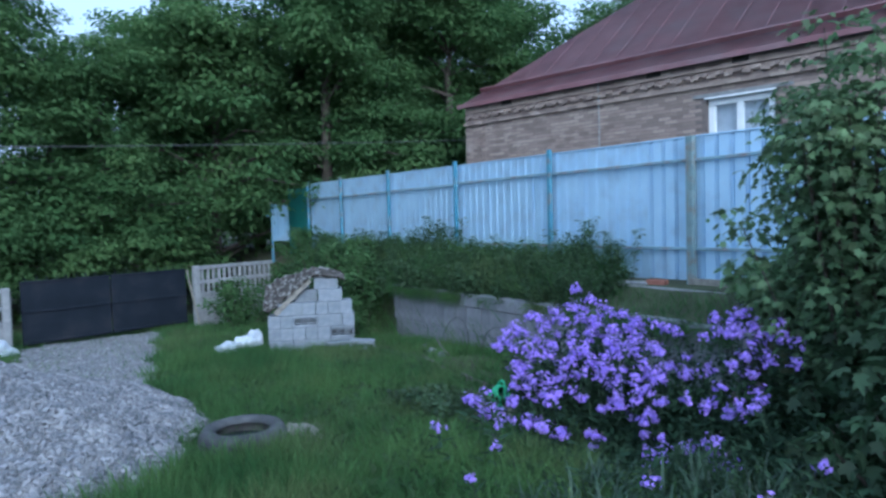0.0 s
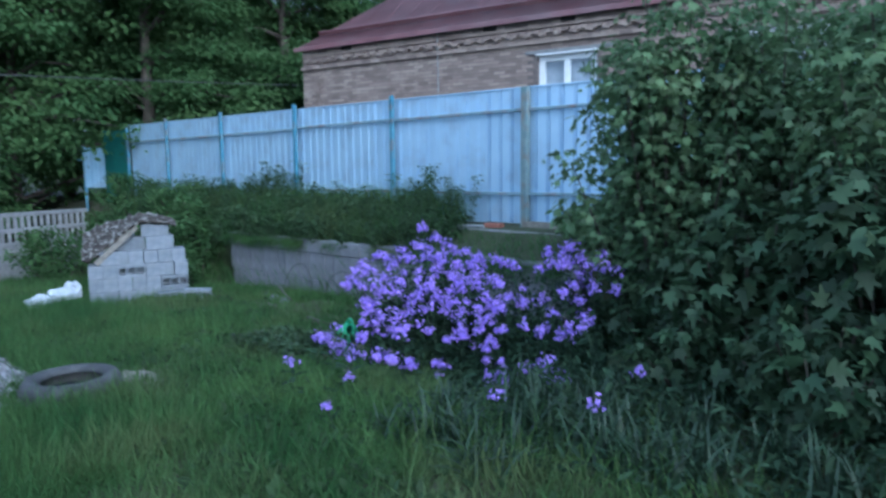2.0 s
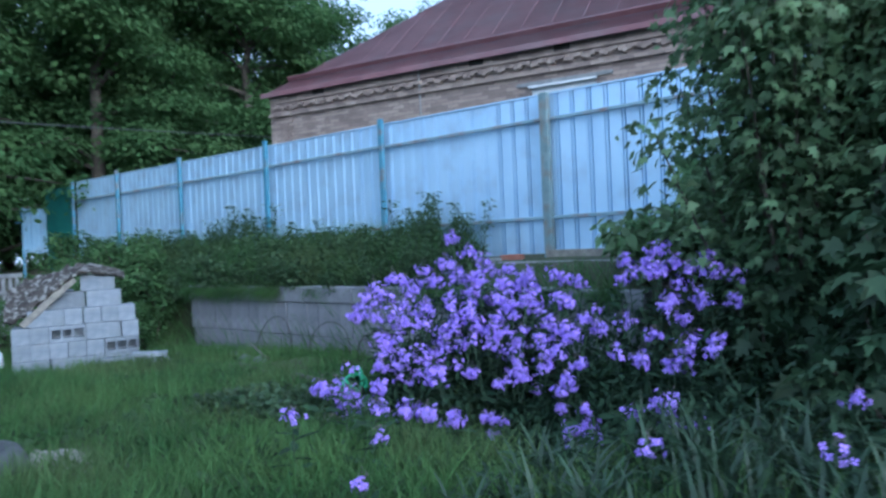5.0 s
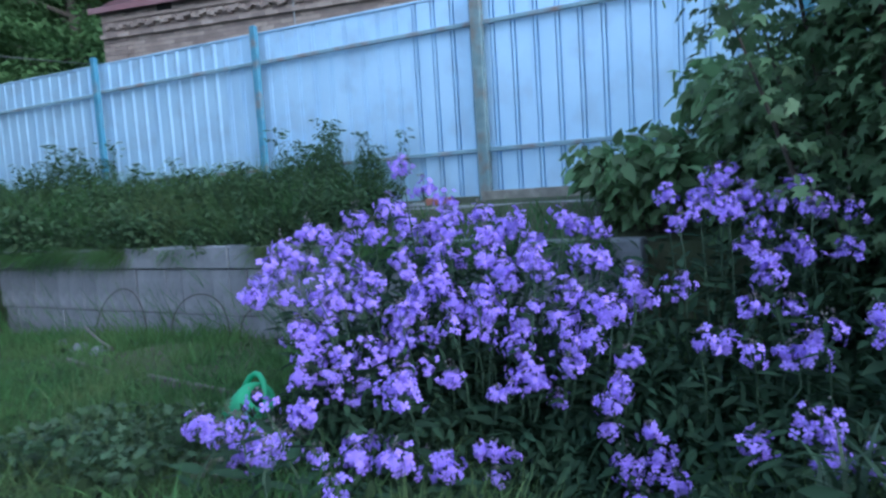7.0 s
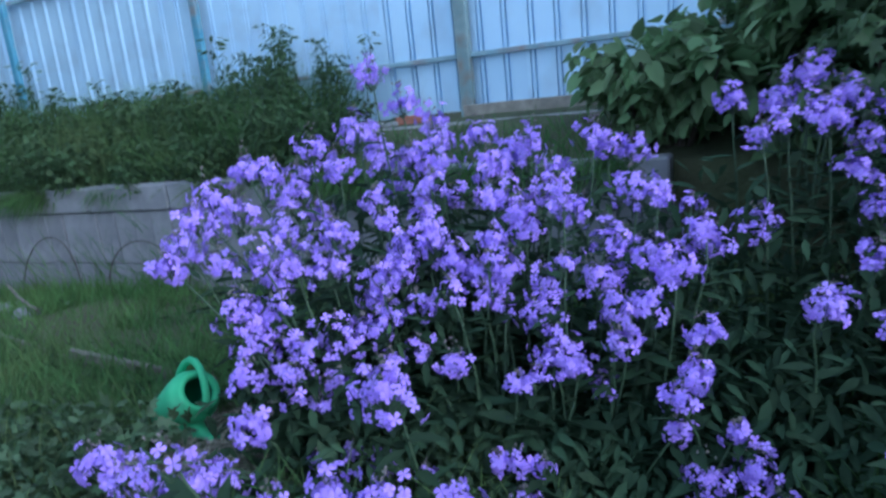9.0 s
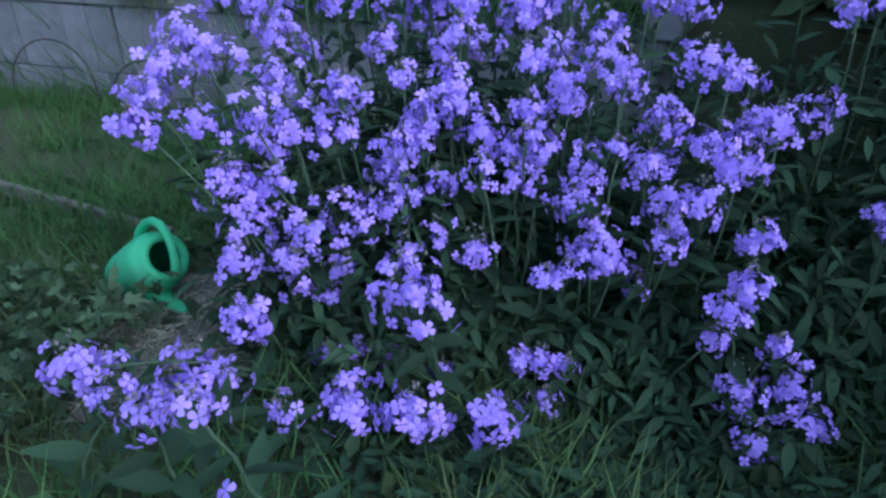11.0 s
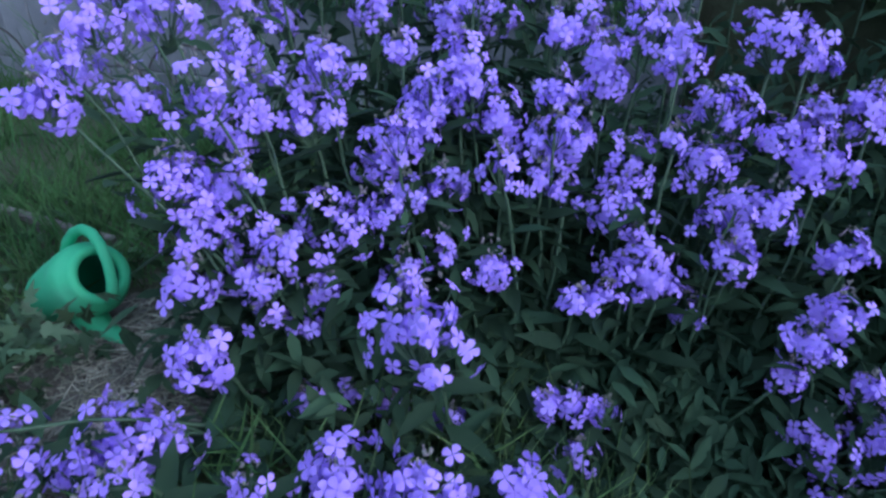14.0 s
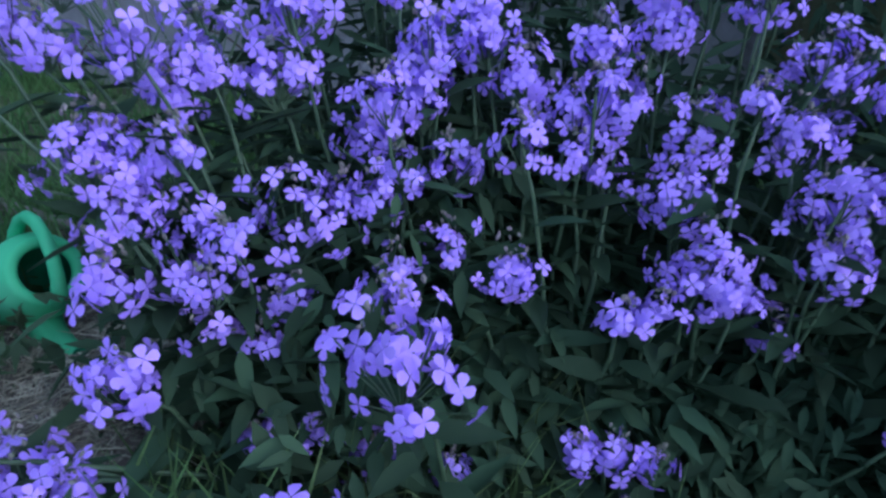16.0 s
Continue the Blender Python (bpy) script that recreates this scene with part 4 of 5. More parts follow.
for i, (x, y) in enumerate(spots):
    m = pose(x, y, float(ground_z(x, y)) - 0.05, 0, 0, 47 * i) @ Matrix.Scale(0.7 if y < 10.5 else 1.0, 4)
    if i:
        copy_thing(mid, m)
    else:
        mid.matrix_basis = m

# tall lobed-leaf bush beside the flowers
BUSH_SPOTS = (
    (5.3, 1.95, 0.85, 0.8, 3.0, 8500, 0.075), (5.2, 2.1, 0.5, 0.45, 0.95, 1500, 0.115), (5.45, 1.2, 0.85, 0.85, 2.9, 7500, 0.075), (5.3, 0.3, 1.0, 1.0, 2.95, 8500, 0.075),
    (6.3, 2.4, 0.85, 0.75, 1.15, 4600, 0.122), (6.0, -0.8, 1.1, 1.1, 3.0, 5500, 0.08), (6.1, 1.0, 0.8, 0.8, 2.9, 3500, 0.08), (6.5, 3.2, 0.6, 0.55, 0.66, 2000, 0.121),
    (4.75, 1.15, 0.6, 0.6, 1.3, 2000, 0.118), (4.5, 0.3, 0.7, 0.65, 1.55, 2500, 0.118), (4.3, 1.35, 0.4, 0.4, 0.6, 800, 0.105), (4.0, 0.55, 0.5, 0.5, 0.8, 1200, 0.105),
    # (5.0, -1.3) and (4.6, -2.7) are out of view, added to block side light
    (5.0, -1.3, 1.0, 1.0, 2.8, 5500, 0.085), (4.0, -0.5, 0.6, 0.6, 1.2, 1800, 0.11), (4.6, -2.7, 1.1, 1.1, 2.8, 4500, 0.09))
# bushes under 1.6 m get the darker leaf, for the shade low down
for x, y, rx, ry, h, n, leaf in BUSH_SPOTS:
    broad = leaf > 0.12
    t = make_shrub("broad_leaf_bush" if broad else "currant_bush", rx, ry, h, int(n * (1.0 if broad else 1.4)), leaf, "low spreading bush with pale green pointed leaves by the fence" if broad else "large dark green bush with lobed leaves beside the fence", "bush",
                   "broad-leaved bushes" if broad else "lobed-leaf bushes", YOUNG_LEAF if broad else SHADED_LOW_LEAF if h < 1.6 else BUSH_LEAF, BROAD_V if broad else LOBE_V, LANCE_F if broad else LOBE_F, stems=18 if broad else 34, low=0.05, droop=0.6, roll=1.0, tight=0.32)
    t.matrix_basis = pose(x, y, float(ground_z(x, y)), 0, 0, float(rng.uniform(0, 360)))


# weeds of the raised bed
def make_weed(h, n, tv=OVAL_V, leaf=0.062):
    t = new("weed_clump")
    tips = []
    for i in range(9):
        x, y, hh = rng.normal(0, 0.16), rng.normal(0, 0.18), h * rng.uniform(0.65, 1.1)
        bm = bmesh.new()
        end = (x + rng.normal(0, 0.08), y + rng.normal(0, 0.08), hh)
        tube(bm, [(x, y, -0.05), ((x + end[0]) / 2, (y + end[1]) / 2, hh * 0.5), end], [0.006, 0.005, 0.002], 4)
        part("stem", bm, STEM, t)
        tips += [(x + (end[0] - x) * q, y + (end[1] - y) * q, hh * q) for q in np.linspace(0.08, 1.0, 13)]
    hang("leaves", leaf_pads("leaves", tips, 0.09, n, leaf, tv, flat=0.5, up=0.3, loose=0.5, droop=0.1), WEED, t)
    return tagged(t, "tall tangled green weeds growing in the raised bed", "weeds", "weeds in the raised bed")


rng = np.random.default_rng(5)
weeds = [make_weed(0.66, 1000, LANCE_V, 0.085), make_weed(0.42, 700), make_weed(0.82, 1000, LANCE_V, 0.07)]
k = 0
for y in np.arange(5.75, 14.5, 0.33):
    for x in (6.22, 6.55, 6.9):
        xx, yy = x + rng.uniform(-0.12, 0.12), y + rng.uniform(-0.15, 0.15)
        m = pose(xx, yy, float(ground_z(xx, yy)), 0, 0, float(rng.uniform(0, 360))) @ Matrix.Scale(float(rng.uniform(0.85, 1.35)) if yy > 9.3 else float(rng.uniform(0.65, 1.2)), 4)
        if k < 3:
            weeds[k].matrix_basis = m
        else:
            copy_thing(weeds[int(rng.integers(0, 3)) if x > 6.3 else 1], m)
        k += 1


# ---- grass ----
def blades(name, pts, height, width, label, material=GRASS, lean=0.5, kind="stuff", category="grass"):
    n = len(pts)
    d = np.stack([rng.normal(0, lean, n), rng.normal(0, lean, n), np.ones(n)], 1)
    h = height * rng.uniform(0.5, 1.3, n)
    me = scatter(name, BLADE_V, BLADE_F, pts, frames(d, rng.uniform(0, 6.28, n)), np.stack([width * rng.uniform(0.7, 1.3, n), h, h], 1))
    return tagged(hang(name, me, material), label, category, kind=kind)


def lawn_points(n, x0, x1, y0, y1, patchy=0.0):
    x, y = rng.uniform(x0, x1, n), rng.uniform(y0, y1, n)
    ok = ~on_soil(x, y) & ~(on_track(x, y) & (rng.uniform(size=n) > 0.03)) & ~(heap_h(x, y) > 0.05) & (np.hypot(x - 1.76, y - 5.1) > 0.31)
    ok &= (np.hypot(x - 2.28, y - 5.1) > 0.16) & (np.hypot(x - 4.0, y - 4.6) > 0.27)
    ok &= ~((x > 4.5) & (y > 4.4) & (y < 10) & (rng.uniform(size=n) < 0.65 * smoothstep(4.5, 5.0, x)))
    # lawn thinned by the bush so dark soil stands in for its shade
    ok &= ~((x > 2.7) & (y < 2.6) & (rng.uniform(size=n) < 0.7 * smoothstep(2.7, 3.3, x)))
    if patchy:
        ok &= wave(1.3 * x, 1.3 * y) + rng.normal(0, 0.3, n) > patchy
    x, y = x[ok], y[ok]
    return np.stack([x, y, ground_z(x, y) - 0.01], 1)


blades("lawn_grass", lawn_points(140000, -1.5, 6.0, -0.8, 9.5), 0.11, 0.006, "uneven green lawn grass in the yard")
wxx, wyy = rng.uniform(-14, 9.5, 60000), rng.uniform(-12, 1.5, 60000)
out = (wyy < -0.8) | (wxx < -1.5) | (wxx > 6)
wxx, wyy = wxx[out], wyy[out]
blades("outer_grass", np.stack([wxx, wyy, ground_z(wxx, wyy) - 0.01], 1), 0.15, 0.012, "rough green grass round the yard")
wxx, wyy = rng.uniform(-14, -1.5, 40000), rng.uniform(1.5, 16, 40000)
out = (heap_h(wxx, wyy) < 0.03) & ~on_track(wxx, wyy)
wxx, wyy = wxx[out], wyy[out]
blades("side_grass", np.stack([wxx, wyy, ground_z(wxx, wyy) - 0.01], 1), 0.15, 0.012, "rough green grass beside the gravel heap")
blades("far_grass", lawn_points(60000, -4, 6.6, 9.0, 17), 0.16, 0.009, "rough green grass towards the gate")
blades("tall_grass", lawn_points(36000, -0.5, 6.0, 0.6, 12.0, 0.1), 0.26, 0.007, "taller tufts of soft green grass")
bx, by = rng.uniform(6.0, 7.2, 24000), rng.uniform(3.4, 16, 24000)
thick = (by > 5.7) | ((rng.uniform(size=24000) < 0.3) & (bx < 6.75))
bx, by = bx[thick], by[thick]
blades("bed_grass", np.stack([bx, by, ground_z(bx, by)], 1), np.where(by > 5.7, 0.55, 0.16), 0.007, "rank grass in the raised bed")
tuft_p = np.concatenate([lawn_points(5200, 0.4, 2.0, 3.3, 4.8), lawn_points(16000, 1.6, 3.4, 6.3, 10.2, -0.1)])
blades("tuft_grass", tuft_p, 0.25, 0.008, "taller grass round the gravel heap and the tyre")


def tussocks(n, x0, x1, y0, y1, per):
    """Points gathered in rounded tufts."""
    c = lawn_points(n, x0, x1, y0, y1)[:, :2]
    r = rng.uniform(0.04, 0.15, (len(c), 1))
    p = (c[:, None] + rng.normal(0, 1, (len(c), per, 2)) * r[:, None]).reshape(-1, 2)
    p = p[~((p[:, 0] > 4.9) & (p[:, 1] > 4.4)) & (heap_h(p[:, 0], p[:, 1]) < 0.05) & ~on_soil(p[:, 0], p[:, 1]) & (np.hypot(p[:, 0] - 1.76, p[:, 1] - 5.1) > 0.36) & (p[:, 0] < 5.9)]
    return np.stack([p[:, 0], p[:, 1], ground_z(p[:, 0], p[:, 1]) - 0.01], 1)


blades("tussock_grass", tussocks(900, 0.2, 5.8, 0.8, 10.0, 55), 0.20, 0.0065, "rounded tufts of soft grass over the lawn", lean=0.75)
fx_, fy_ = rng.uniform(5.1, 5.97, 9000), rng.uniform(4.6, 9.8, 9000)
thick = wave(2.3 * fx_, 2.1 * fy_ + 1) + rng.normal(0, 0.2, 9000) > 0.0
fx_, fy_ = fx_[thick], fy_[thick]
blades("foot_grass", np.stack([fx_, fy_, ground_z(fx_, fy_)], 1), 0.17, 0.008, "taller grass at the foot of the block wall")
wx, wy = np.full(9000, 6.03) + rng.normal(0, 0.05, 9000), rng.uniform(3.4, 10, 9000)
tuft = wave(2 * wx, 2.3 * wy) + rng.normal(0, 0.2, 9000) > 0.02
wx, wy = wx[tuft], wy[tuft]
n = len(wx)
me = scatter("hanging_grass", BLADE_V, BLADE_F, np.stack([wx, wy, np.full(n, 0.23)], 1), frames(np.stack([-1 + rng.normal(0, 0.3, n), rng.normal(0, 0.4, n), rng.normal(-0.2, 0.4, n)], 1), rng.normal(0, 0.3, n)), np.stack([np.full(n, 0.008), rng.uniform(0.15, 0.32, n), -rng.uniform(0.15, 0.4, n)], 1))
tagged(hang("hanging_grass", me, GRASS), "grass hanging over the block wall's edge", "grass", kind="stuff")
px = np.concatenate([lawn_points(5200, 0.5, 5.9, 1.5, 9.5, -0.1), tussocks(260, 1.0, 5.6, 1.0, 9.0, 26)])
tagged(hang("low_weeds", leaf_cloud("low_weeds", px + np.array([0, 0, 0.05]), 0.07, -0.5), WEED), "broad-leaved low weeds among the grass", "weeds", kind="stuff")
# weeds in dark rocket green, added to deepen the bush's shade on the ground
ux, uy = rng.uniform(2.7, 4.6, 5200), rng.uniform(-0.6, 2.7, 5200)
uz = ground_z(ux, uy) + rng.uniform(0, 1, 5200) ** 1.5 * (0.12 + 0.16 * smoothstep(2.7, 3.6, ux))
tagged(hang("shade_weeds", leaf_cloud("shade_weeds", np.stack([ux, uy, uz], 1), 0.085, 0.1, tv=LANCE_V), ROCKET_LEAF), "narrow-leaved weeds under the bush, coloured dark for its shade", "weeds", kind="stuff")
cx, cy = rng.normal(3.92, 0.26, 1500), rng.normal(4.42, 0.22, 1500)
ok = on_soil(cx, cy)
cx, cy = cx[ok], cy[ok]
tagged(hang("soil_clods", scatter("soil_clods", STONE_V, STONE_F, np.stack([cx, cy, ground_z(cx, cy) + 0.008], 1), random_rot(len(cx)), rng.uniform(0.004, 0.017, len(cx))), BARE), "small brown clods on the bare soil", "soil", kind="stuff")
wpx, wpy = rng.uniform(3.3, 3.98, 2000), rng.uniform(4.5, 5.5, 2000)
ok = (np.hypot(wpx - 4.05, wpy - 4.62) > 0.13) & ~(on_soil(wpx, wpy) & (wpy < 4.45))
wpx, wpy = wpx[ok], wpy[ok]
tagged(hang("cut_leaf_weeds", leaf_cloud("cut_leaf_weeds", np.stack([wpx, wpy, ground_z(wpx, wpy) + rng.uniform(0.0, 0.17, len(wpx))], 1), 0.055, 0.0, tv=LOBE_V, tf=LOBE_F, width=0.7), SHADED_LOW_LEAF), "dark cut-leaved weeds beside the watering can", "weeds", kind="stuff")
# straw on the bare soil
n = 3600
x, y = rng.normal(3.95, 0.26, n), rng.normal(4.38, 0.2, n)
ok = on_soil(x, y)
n = int(ok.sum())
tagged(hang("straw", scatter("straw", BLADE_V, BLADE_F, np.stack([x[ok], y[ok], ground_z(x[ok], y[ok]) + 0.016], 1), frames(np.stack([rng.normal(size=n), rng.normal(size=n), rng.normal(0, 0.12, n)], 1), rng.uniform(0, 6, n)),
       np.stack([np.full(n, 0.0036), rng.uniform(0.02, 0.09, n), np.full(n, 0.02)], 1)), STRAW), "dry straw litter on the bare soil", "straw", kind="stuff")

# strap-leaved clumps before the flowers
SEGS = 6


def strap_clump(at, n, length, spread):
    t = thing("strap_leaf_clump", at, "clump of long upright strap-shaped green leaves", "plant", "strap-leaved clumps")
    v, f = [], []
    for i in range(n):
        a, out = rng.uniform(0, 6.283), rng.uniform(0.05, spread)
        L = length * rng.uniform(0.6, 1.1)
        bx_, by_ = rng.normal(0, 0.09, 2)
        side = np.array([-math.sin(a), math.cos(a), 0])
        for s in range(SEGS + 1):
            q = s / SEGS
            p = np.array([bx_ + math.cos(a) * out * q ** 2, by_ + math.sin(a) * out * q ** 2, L * (q - 0.28 * out / spread * q ** 3)])
            w = 0.0095 * (1 - q ** 2.2) + 0.0008
            v += [p - side * w, p + side * w]
        o = i * (SEGS + 1) * 2
        f += [(o + 2 * s, o + 2 * s + 1, o + 2 * s + 3, o + 2 * s + 2) for s in range(SEGS)]
    hang("leaves", raw_mesh("leaves", np.array(v), np.array(f)), STRAP, t)


for x, y, n, L in ((2.85, 2.15, 60, 0.32), (3.1, 1.85, 60, 0.34), (2.7, 2.5, 40, 0.28), (3.35, 1.5, 60, 0.34), (3.05, 1.4, 50, 0.32), (3.6, 1.1, 60, 0.36), (3.2, 0.9, 50, 0.32), (3.75, 1.75, 50, 0.32), (3.1, 2.5, 40, 0.3), (4.0, 0.6, 50, 0.36), (3.45, 2.0, 60, 0.36), (3.0, 1.1, 60, 0.36), (3.5, 0.6, 60, 0.38), (2.6, 1.8, 40, 0.28), (3.7, 2.2, 50, 0.34), (3.3, 0.3, 50, 0.36)):
    strap_clump((x, y, float(ground_z(x, y))), n, L * 0.92, 0.28)

# ---- dame's rocket in flower ----
petal, faces = [], []
for q in range(4):
    a = math.pi / 2 * q + 0.3
    rot = np.array([(math.cos(a), -math.sin(a), 0), (math.sin(a), math.cos(a), 0), (0, 0, 1)])
    pv = np.array([(0.02, 0.03, 0), (0.15, 0.2, 0.02), (0.23, 0.42, 0.0), (0.11, 0.55, -0.05), (-0.11, 0.55, -0.05), (-0.23, 0.42, 0.0), (-0.15, 0.2, 0.02), (-0.02, 0.03, 0)]) * np.array([1, 1, 1]) + np.array([0, 0, 0.004 * q])
    o = 8 * q
    petal.append(pv @ rot.T)
    faces += [(o, o + 1, o + 6), (o, o + 6, o + 7), (o + 1, o + 2, o + 5), (o + 1, o + 5, o + 6), (o + 2, o + 3, o + 4), (o + 2, o + 4, o + 5)]
BLOOM_V, BLOOM_F = np.concatenate(petal), np.array(faces)
# the template faces +z; turn it so that y is its axis, for frames()
BLOOM_V = BLOOM_V[:, [0, 2, 1]] * np.array([1, 1, -1])
bloom_me = raw_mesh("blossom", BLOOM_V, BLOOM_F)
bloom_me.materials.append(PETAL)
BUD_V, BUD_F = STONE_V * np.array([0.5, 1.0, 0.5]), STONE_F
BLOOM = 0.0295


def dome(n, radius, height):
    """Places and outward directions over a loose, uneven flower head."""
    th = rng.uniform(0, 6.283, n)
    c = rng.uniform(-0.55, 1.0, n)
    s = np.sqrt(np.clip(1 - c * c, 0, 1))
    d = np.stack([s * np.cos(th), s * np.sin(th), c], 1)
    p = d * np.array([radius, radius, height]) * rng.uniform(0.3, 1.2, (n, 1))
    return p, d + rng.normal(0, 0.4, (n, 3)) + np.array([-0.25, -0.1, 0.1])


def rocket(tip, blooms, radius, single, root=None, big=1.0):
    tip = Vector(tip)
    if root is None:
        pull = Vector((4.25, 3.55, 0)) - Vector((tip.x, tip.y, 0))
        root = Vector((tip.x, tip.y, 0)) + pull * (0.18 if tip.y < 4.25 else 0.45) + Vector((rng.normal(0, 0.04), rng.normal(0, 0.04), 0))
    root.z = float(ground_z(root.x, root.y)) - 0.02
    t = thing("dames_rocket", root, "dame's rocket plant with lilac four-petalled blossoms", "flower plant", "dame's rocket clump")
    end = tip - root
    end.z = max(end.z, 0.12)
    pts = [end * q + Vector((0, 0, 0.05 * math.sin(math.pi * q))) + Vector((rng.normal(0, 0.006), rng.normal(0, 0.006), 0)) for q in np.linspace(0, 1, 7)]
    bm = bmesh.new()
    tube(bm, pts, [0.005, 0.0047, 0.0044, 0.004, 0.0036, 0.0032, 0.0026], 6)
    part("stem", bm, STEM, t, smooth=True)
    # leaves climb the stem
    n = int(7 + 9 * end.length)
    q = np.linspace(0.1, 0.86, n)
    at = np.array([tuple(end * a) for a in q])
    ang = np.arange(n) * 2.4 + rng.uniform(0, 6)
    d = np.stack([np.cos(ang), np.sin(ang), rng.uniform(-0.1, 0.55, n)], 1)
    size = 0.15 * (1.15 - 0.6 * q) * rng.uniform(0.8, 1.2, n)
    hang("leaves", scatter("leaves", LANCE_V, LANCE_F, at, frames(d, rng.normal(0, 0.3, n)), np.stack([size * 1.15, size, size], 1)), ROCKET_LEAF, t)
    blooms = int(blooms * 1.15)
    p, d = dome(blooms, radius * 1.12, radius * 1.15)
    p = p + np.array(end)
    rot = frames(d, rng.uniform(0, 6.28, blooms))
    size = BLOOM * big * rng.uniform(0.78, 1.12, blooms)
    # thin stalks and buds in the head
    bm = bmesh.new()
    for a in p[::2]:
        tube(bm, [end - Vector((0, 0, radius * 0.9)), Vector(a) * 0.98 + end * 0.02], [0.0016, 0.001], 3)
    head = part("flower_head", bm, STEM, t)
    nb = 14
    bp = rng.normal(0, 1, (nb, 3)) * np.array([radius * 0.22, radius * 0.22, radius * 0.25]) + np.array(end) + np.array([0, 0, radius * 1.05])
    hang("flower_tip", scatter("flower_tip", BUD_V, BUD_F, bp, frames(rng.normal(0, 0.5, (nb, 3)) + np.array([0, 0, 1.0]), rng.uniform(0, 6, nb)), rng.uniform(0.005, 0.009, nb)), BUD, head)["kind"] = "stuff"
    if single:
        for a, r_, s in zip(p, rot, size):
            ob = new("blossom", bloom_me)
            ob.parent = head
            ob.matrix_basis = Matrix.Translation(a) @ Matrix(r_.tolist()).to_4x4() @ Matrix.Diagonal((s, s, s, 1))
    else:
        hang("blossoms", scatter("blossoms", BLOOM_V, BLOOM_F, p, rot, size), PETAL_J, head)["kind"] = "stuff"


# tips of the flowering stems, clump by clump
NEAR = ((3.86, 3.71, -0.12, 0.105), (3.70, 3.80, -0.32, 0.078), (3.72, 3.66, -0.33, 0.08), (3.77, 3.49, -0.34, 0.066))
FRONT = (
    (4.05, 3.97, -0.06, 0.102), (4.13, 3.87, -0.04, 0.054), (3.94, 4.08, -0.08, 0.090), (3.90, 4.15, -0.03, 0.065), (3.91, 4.20, 0.06, 0.082), (3.93, 4.16, 0.01, 0.057),
    (3.95, 4.27, 0.21, 0.056), (4.08, 4.11, 0.17, 0.079), (4.13, 4.03, 0.14, 0.072), (4.02, 4.14, 0.12, 0.060), (4.19, 3.89, 0.08, 0.065), (4.24, 3.83, 0.09, 0.068),
    (4.26, 3.84, 0.14, 0.060), (4.21, 3.77, -0.00, 0.052), (4.32, 3.68, 0.12, 0.066), (4.34, 3.53, 0.07, 0.064), (4.17, 3.65, -0.15, 0.058), (3.85, 4.15, -0.10, 0.059),
    (3.93, 3.98, -0.21, 0.046), (4.00, 3.95, -0.16, 0.041), (3.80, 4.11, -0.23, 0.068), (4.32, 3.75, 0.18, 0.061),
)
MIDDLE = (
    (4.35, 3.41, 0.04, 0.073), (4.30, 3.42, -0.05, 0.078), (4.27, 3.37, -0.13, 0.078), (4.25, 3.31, -0.17, 0.060), (4.21, 3.42, -0.20, 0.048), (4.43, 3.24, 0.16, 0.069),
    (4.49, 3.16, 0.29, 0.082), (4.37, 3.26, 0.05, 0.063), (4.34, 3.12, -0.02, 0.074), (4.41, 3.11, 0.12, 0.069), (4.39, 3.04, 0.09, 0.067), (4.31, 2.97, -0.08, 0.064),
    (4.25, 2.99, -0.19, 0.042), (4.20, 3.03, -0.31, 0.048), (4.20, 2.89, -0.30, 0.043), (4.38, 3.58, 0.17, 0.059), (4.41, 3.48, 0.19, 0.065), (4.46, 3.34, 0.24, 0.061),
    (4.43, 2.97, 0.19, 0.056),
)
LOWER = (
    (3.91, 3.87, -0.36, 0.039), (3.86, 3.95, -0.35, 0.039), (3.94, 3.80, -0.38, 0.053), (4.09, 3.45, -0.40, 0.046), (4.07, 3.50, -0.40, 0.038), (4.10, 3.38, -0.41, 0.036),
    (4.04, 3.42, -0.49, 0.055), (4.14, 2.96, -0.43, 0.078), (4.16, 2.85, -0.39, 0.085), (4.12, 2.79, -0.46, 0.066), (4.09, 2.90, -0.53, 0.074), (3.66, 4.17, -0.29, 0.088),
    (3.58, 4.20, -0.35, 0.073), (3.68, 4.11, -0.37, 0.059), (3.49, 4.33, -0.19, 0.065), (3.97, 3.68, -0.44, 0.035),
)
UPPER = (
    (4.20, 4.02, 0.23, 0.055), (4.12, 4.15, 0.27, 0.070), (4.29, 3.90, 0.25, 0.048), (4.34, 3.78, 0.23, 0.067), (3.83, 4.35, 0.22, 0.054), (3.89, 4.35, 0.27, 0.055),
    (3.96, 4.34, 0.33, 0.063), (4.05, 4.26, 0.33, 0.069), (4.02, 4.32, 0.38, 0.070),
)
CREST = (
    (4.47, 3.99, 0.71), (4.59, 3.95, 0.61), (4.68, 3.88, 0.54), (4.51, 4.09, 0.53), (4.42, 4.23, 0.49), (4.34, 4.34, 0.42), (4.29, 4.41, 0.44), (4.8, 3.76, 0.47),
    (4.85, 3.62, 0.41), (4.76, 3.53, 0.24), (4.19, 4.5, 0.26), (4.12, 4.56, 0.18), (4.32, 4.27, 0.34), (4.46, 4.16, 0.41), (4.54, 4.03, 0.42), (4.65, 3.94, 0.36),
    (4.65, 3.8, 0.25), (4.81, 3.71, 0.33), (3.96, 4.13, 0.22), (4.13, 3.99, 0.24), (4.23, 3.81, 0.18), (4.32, 3.6, 0.07),
)
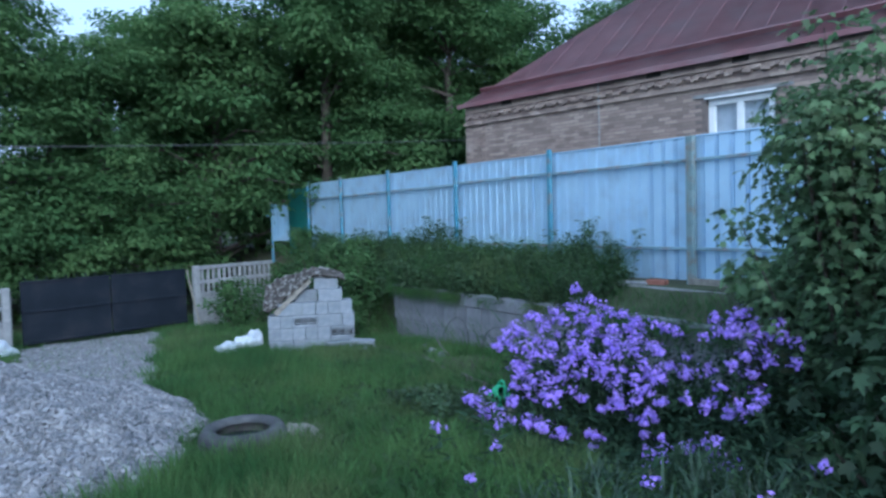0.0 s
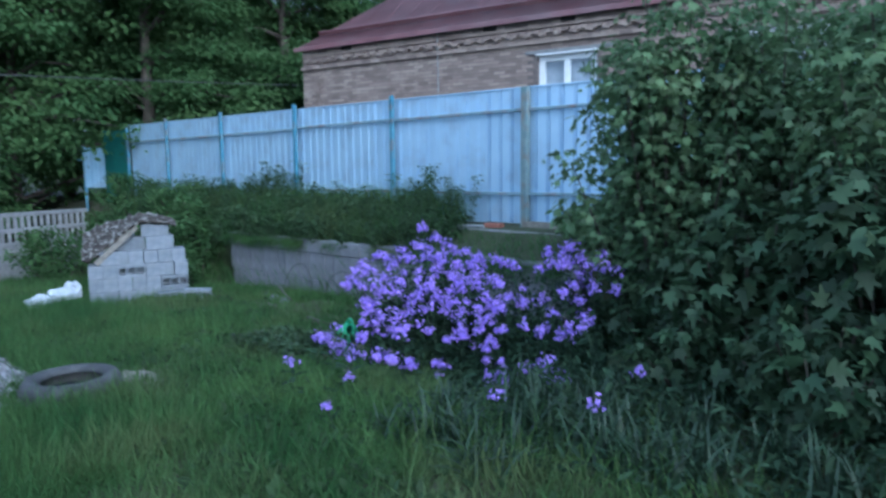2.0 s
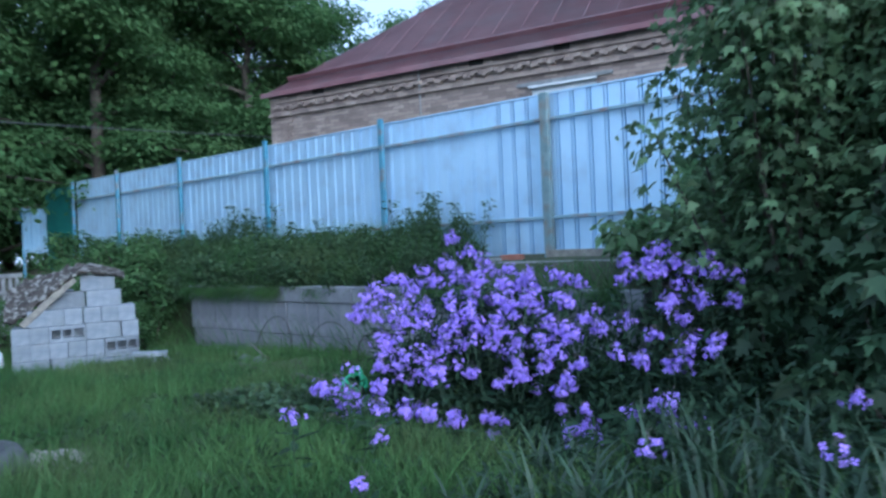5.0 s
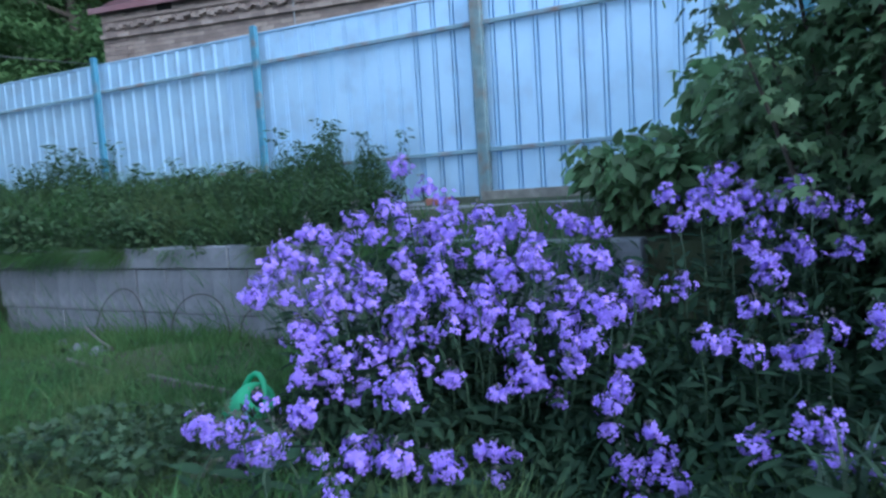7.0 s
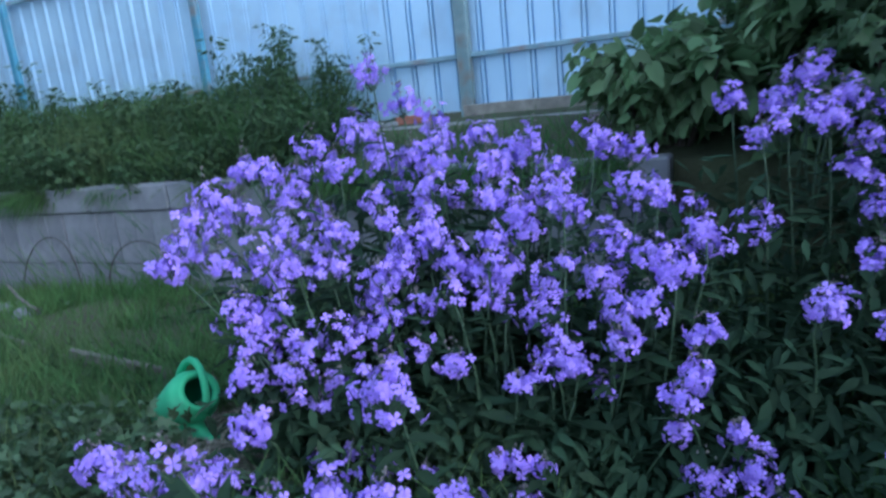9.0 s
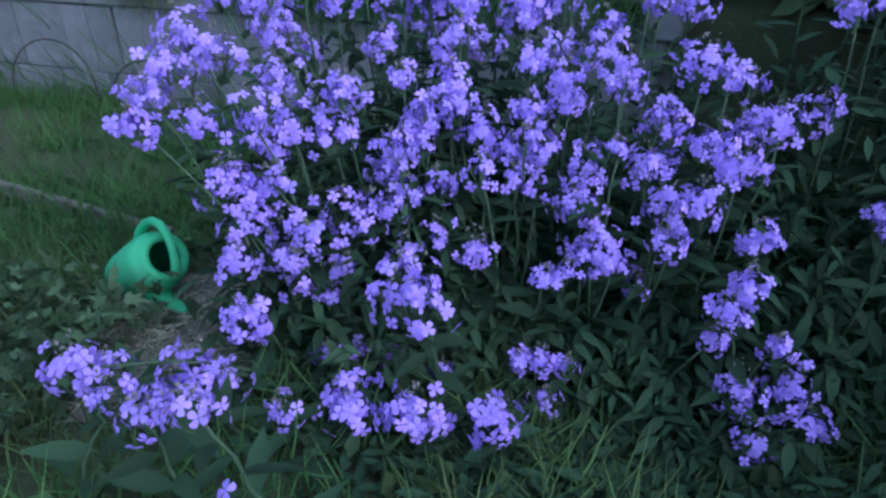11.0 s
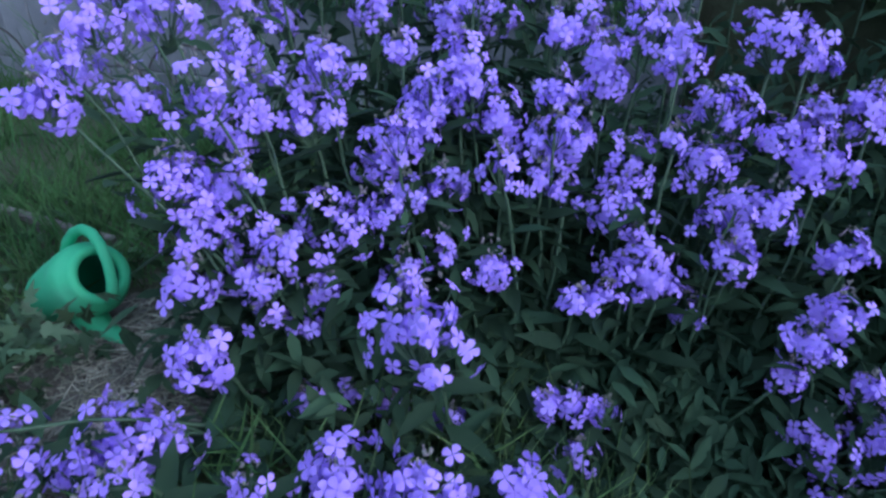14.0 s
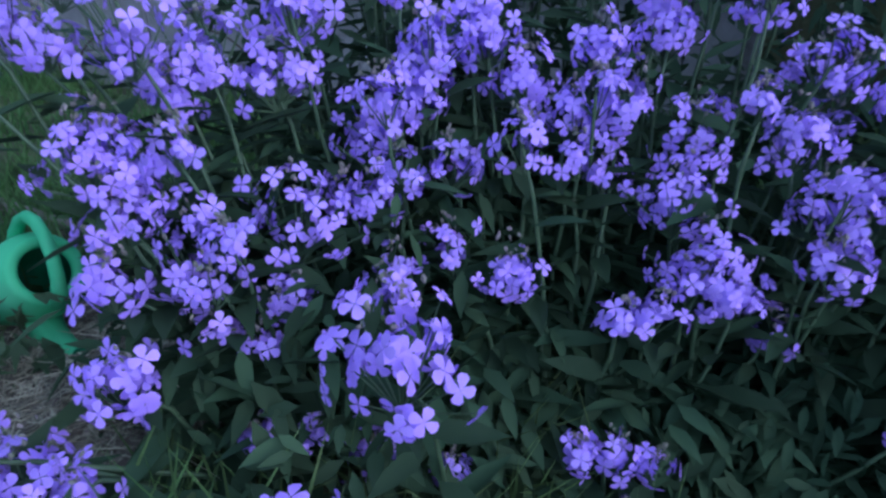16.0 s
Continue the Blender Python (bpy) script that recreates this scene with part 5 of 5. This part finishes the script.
SIDE = (
    (4.93, 2.91, 0.51), (4.95, 2.77, 0.5), (4.8, 3.29, 0.4), (4.82, 3.21, 0.37), (4.67, 3.0, 0.09), (4.7, 2.84, 0.14), (4.86, 2.53, 0.37), (4.86, 2.34, 0.44),
    (4.84, 2.23, 0.27), (4.73, 2.51, 0.16), (4.71, 2.43, 0.05), (4.48, 2.65, -0.04), (4.38, 2.44, -0.04), (4.19, 2.98, -0.15), (4.17, 3.02, -0.21), (4.05, 2.54, -0.25),
    (4.08, 2.37, -0.19), (4.03, 2.33, -0.29), (4.03, 2.23, -0.27), (4.8, 2.57, 0.29), (4.8, 2.41, 0.29),
)
LOW = (
    (2.62, 3.5, -0.06), (4.75, 1.36, 0.02), (2.95, 3.3, -0.2), (3.3, 3.85, 0.0), (3.2, 3.75, -0.1), (2.5, 2.95, -0.22), (3.03, 2.05, -0.08), (3.21, 1.5, -0.05), (3.75, 1.5, 0.0),
    (3.1, 3.45, -0.12), (3.35, 4.0, -0.1), (3.5, 4.05, -0.22), (3.56, 4.3, -0.24), (3.45, 4.2, -0.2), (3.6, 4.18, -0.28), (3.62, 3.92, -0.3),
)
for x, y, z, r in NEAR + FRONT + MIDDLE + LOWER + UPPER:
    rocket((x, y, z), int(40 * (r / 0.085) ** 1.35 * rng.uniform(0.8, 1.15)) + 2, r * 0.84, True, big=1.22 if x < 3.87 else 0.98)
# smaller side shoots between the larger heads
shoots = np.array(FRONT + MIDDLE)[:, :3]
for k in range(34):
    a, c = shoots[rng.integers(0, len(shoots), 2)]
    p = a + (c - a) * rng.uniform(0.15, 0.85) + rng.normal(0, 0.035, 3) - np.array([0, 0, 0.03])
    rocket(tuple(p), int(rng.integers(10, 18)), float(rng.uniform(0.036, 0.052)), False)
for tip in CREST:
    rocket(tip, int(rng.integers(22, 34)), float(rng.uniform(0.045, 0.07)), False)
for tip in SIDE:
    rocket(tip, int(rng.integers(22, 34)), float(rng.uniform(0.045, 0.07)), False, Vector((tip[0] + rng.normal(0.12, 0.05), tip[1] + rng.normal(0, 0.06), 0)))
for tip in LOW:
    rocket(tip, int(rng.integers(8, 14)), 0.045, False, Vector((tip[0] + rng.normal(0, 0.05), tip[1] + rng.normal(0, 0.05), 0)))


def clump_top(x, y):
    """Height of the blossoms over the clump, rising away from its front."""
    return -0.30 + 0.78 * np.clip(x - 3.62, 0, 0.95) - 0.1 * np.clip(3.2 - y, 0, 1)


# more flowering stems inside the clump
made = 0
while made < 30:
    x, y = rng.uniform(4.35, 4.9), rng.uniform(3.25, 4.6)
    if y - 3.34 > 0.78 * (x - 2.83) - 0.05 or (x - 3.62) < 0.35 * abs(y - 3.9) or x > 4.95 - 0.5 * abs(y - 3.8):
        continue
    z = float(clump_top(x, y)) + rng.uniform(-0.16, 0.07)
    rocket((x, y, z), int(rng.integers(16, 26)), float(rng.uniform(0.042, 0.06)), False)
    made += 1
made = 0
while made < 24:
    x, y = rng.uniform(4.2, 4.95), rng.uniform(2.15, 3.0)
    z = -0.16 + 0.62 * (x - 4.05) / 0.8 + rng.uniform(-0.14, 0.1)
    rocket((x, y, z), int(rng.integers(14, 24)), float(rng.uniform(0.042, 0.062)), False, Vector((x + rng.normal(0.08, 0.05), y + rng.normal(0, 0.06), 0)))
    made += 1
for k in range(4):
    x, y = rng.uniform(4.3, 4.75), rng.uniform(2.95, 3.25)
    rocket((x, y, -0.36 + 0.6 * (x - 4.0) / 0.8 + rng.uniform(-0.1, 0.1)), int(rng.integers(11, 18)), float(rng.uniform(0.04, 0.055)), False)
# leafy growth under the blossoms
n = 11000
x, y = rng.normal(4.25, 0.42, n), rng.normal(3.25, 0.62, n)
ok = (x > 3.5 + 0.3 * (y > 3.9)) & (x < 5.1) & (y > 1.9) & (y < 4.5)
x, y = x[ok], y[ok]
n = len(x)
low = ground_z(x, y)
front = -0.60 + 0.95 * (x - 3.95)
back = clump_top(x, y) - 0.10
limit = front + (np.maximum(back, front) - front) * smoothstep(3.5, 3.85, y)
z = low + 0.02 + rng.uniform(0, 1, n) ** 0.8 * np.clip(np.minimum(limit, 0.3) - low, 0.05, 1)
clear = np.hypot(x - 4.05, y - 4.55) > 0.26
x, y, z = x[clear], y[clear], z[clear]
n = len(x)
d = np.stack([rng.normal(0, 1, n), rng.normal(0, 1, n), rng.uniform(-1.5, 0.1, n)], 1)
size = 0.08 * rng.uniform(0.6, 1.3, n)
tagged(hang("rocket_foliage", scatter("rocket_foliage", LANCE_V, LANCE_F, np.stack([x, y, z], 1), frames(d, rng.normal(0, 0.4, n)), np.stack([size * 1.2, size, size], 1)), ROCKET_LEAF),
       "dense dark green pointed leaves below the lilac blossoms", "foliage", kind="stuff")
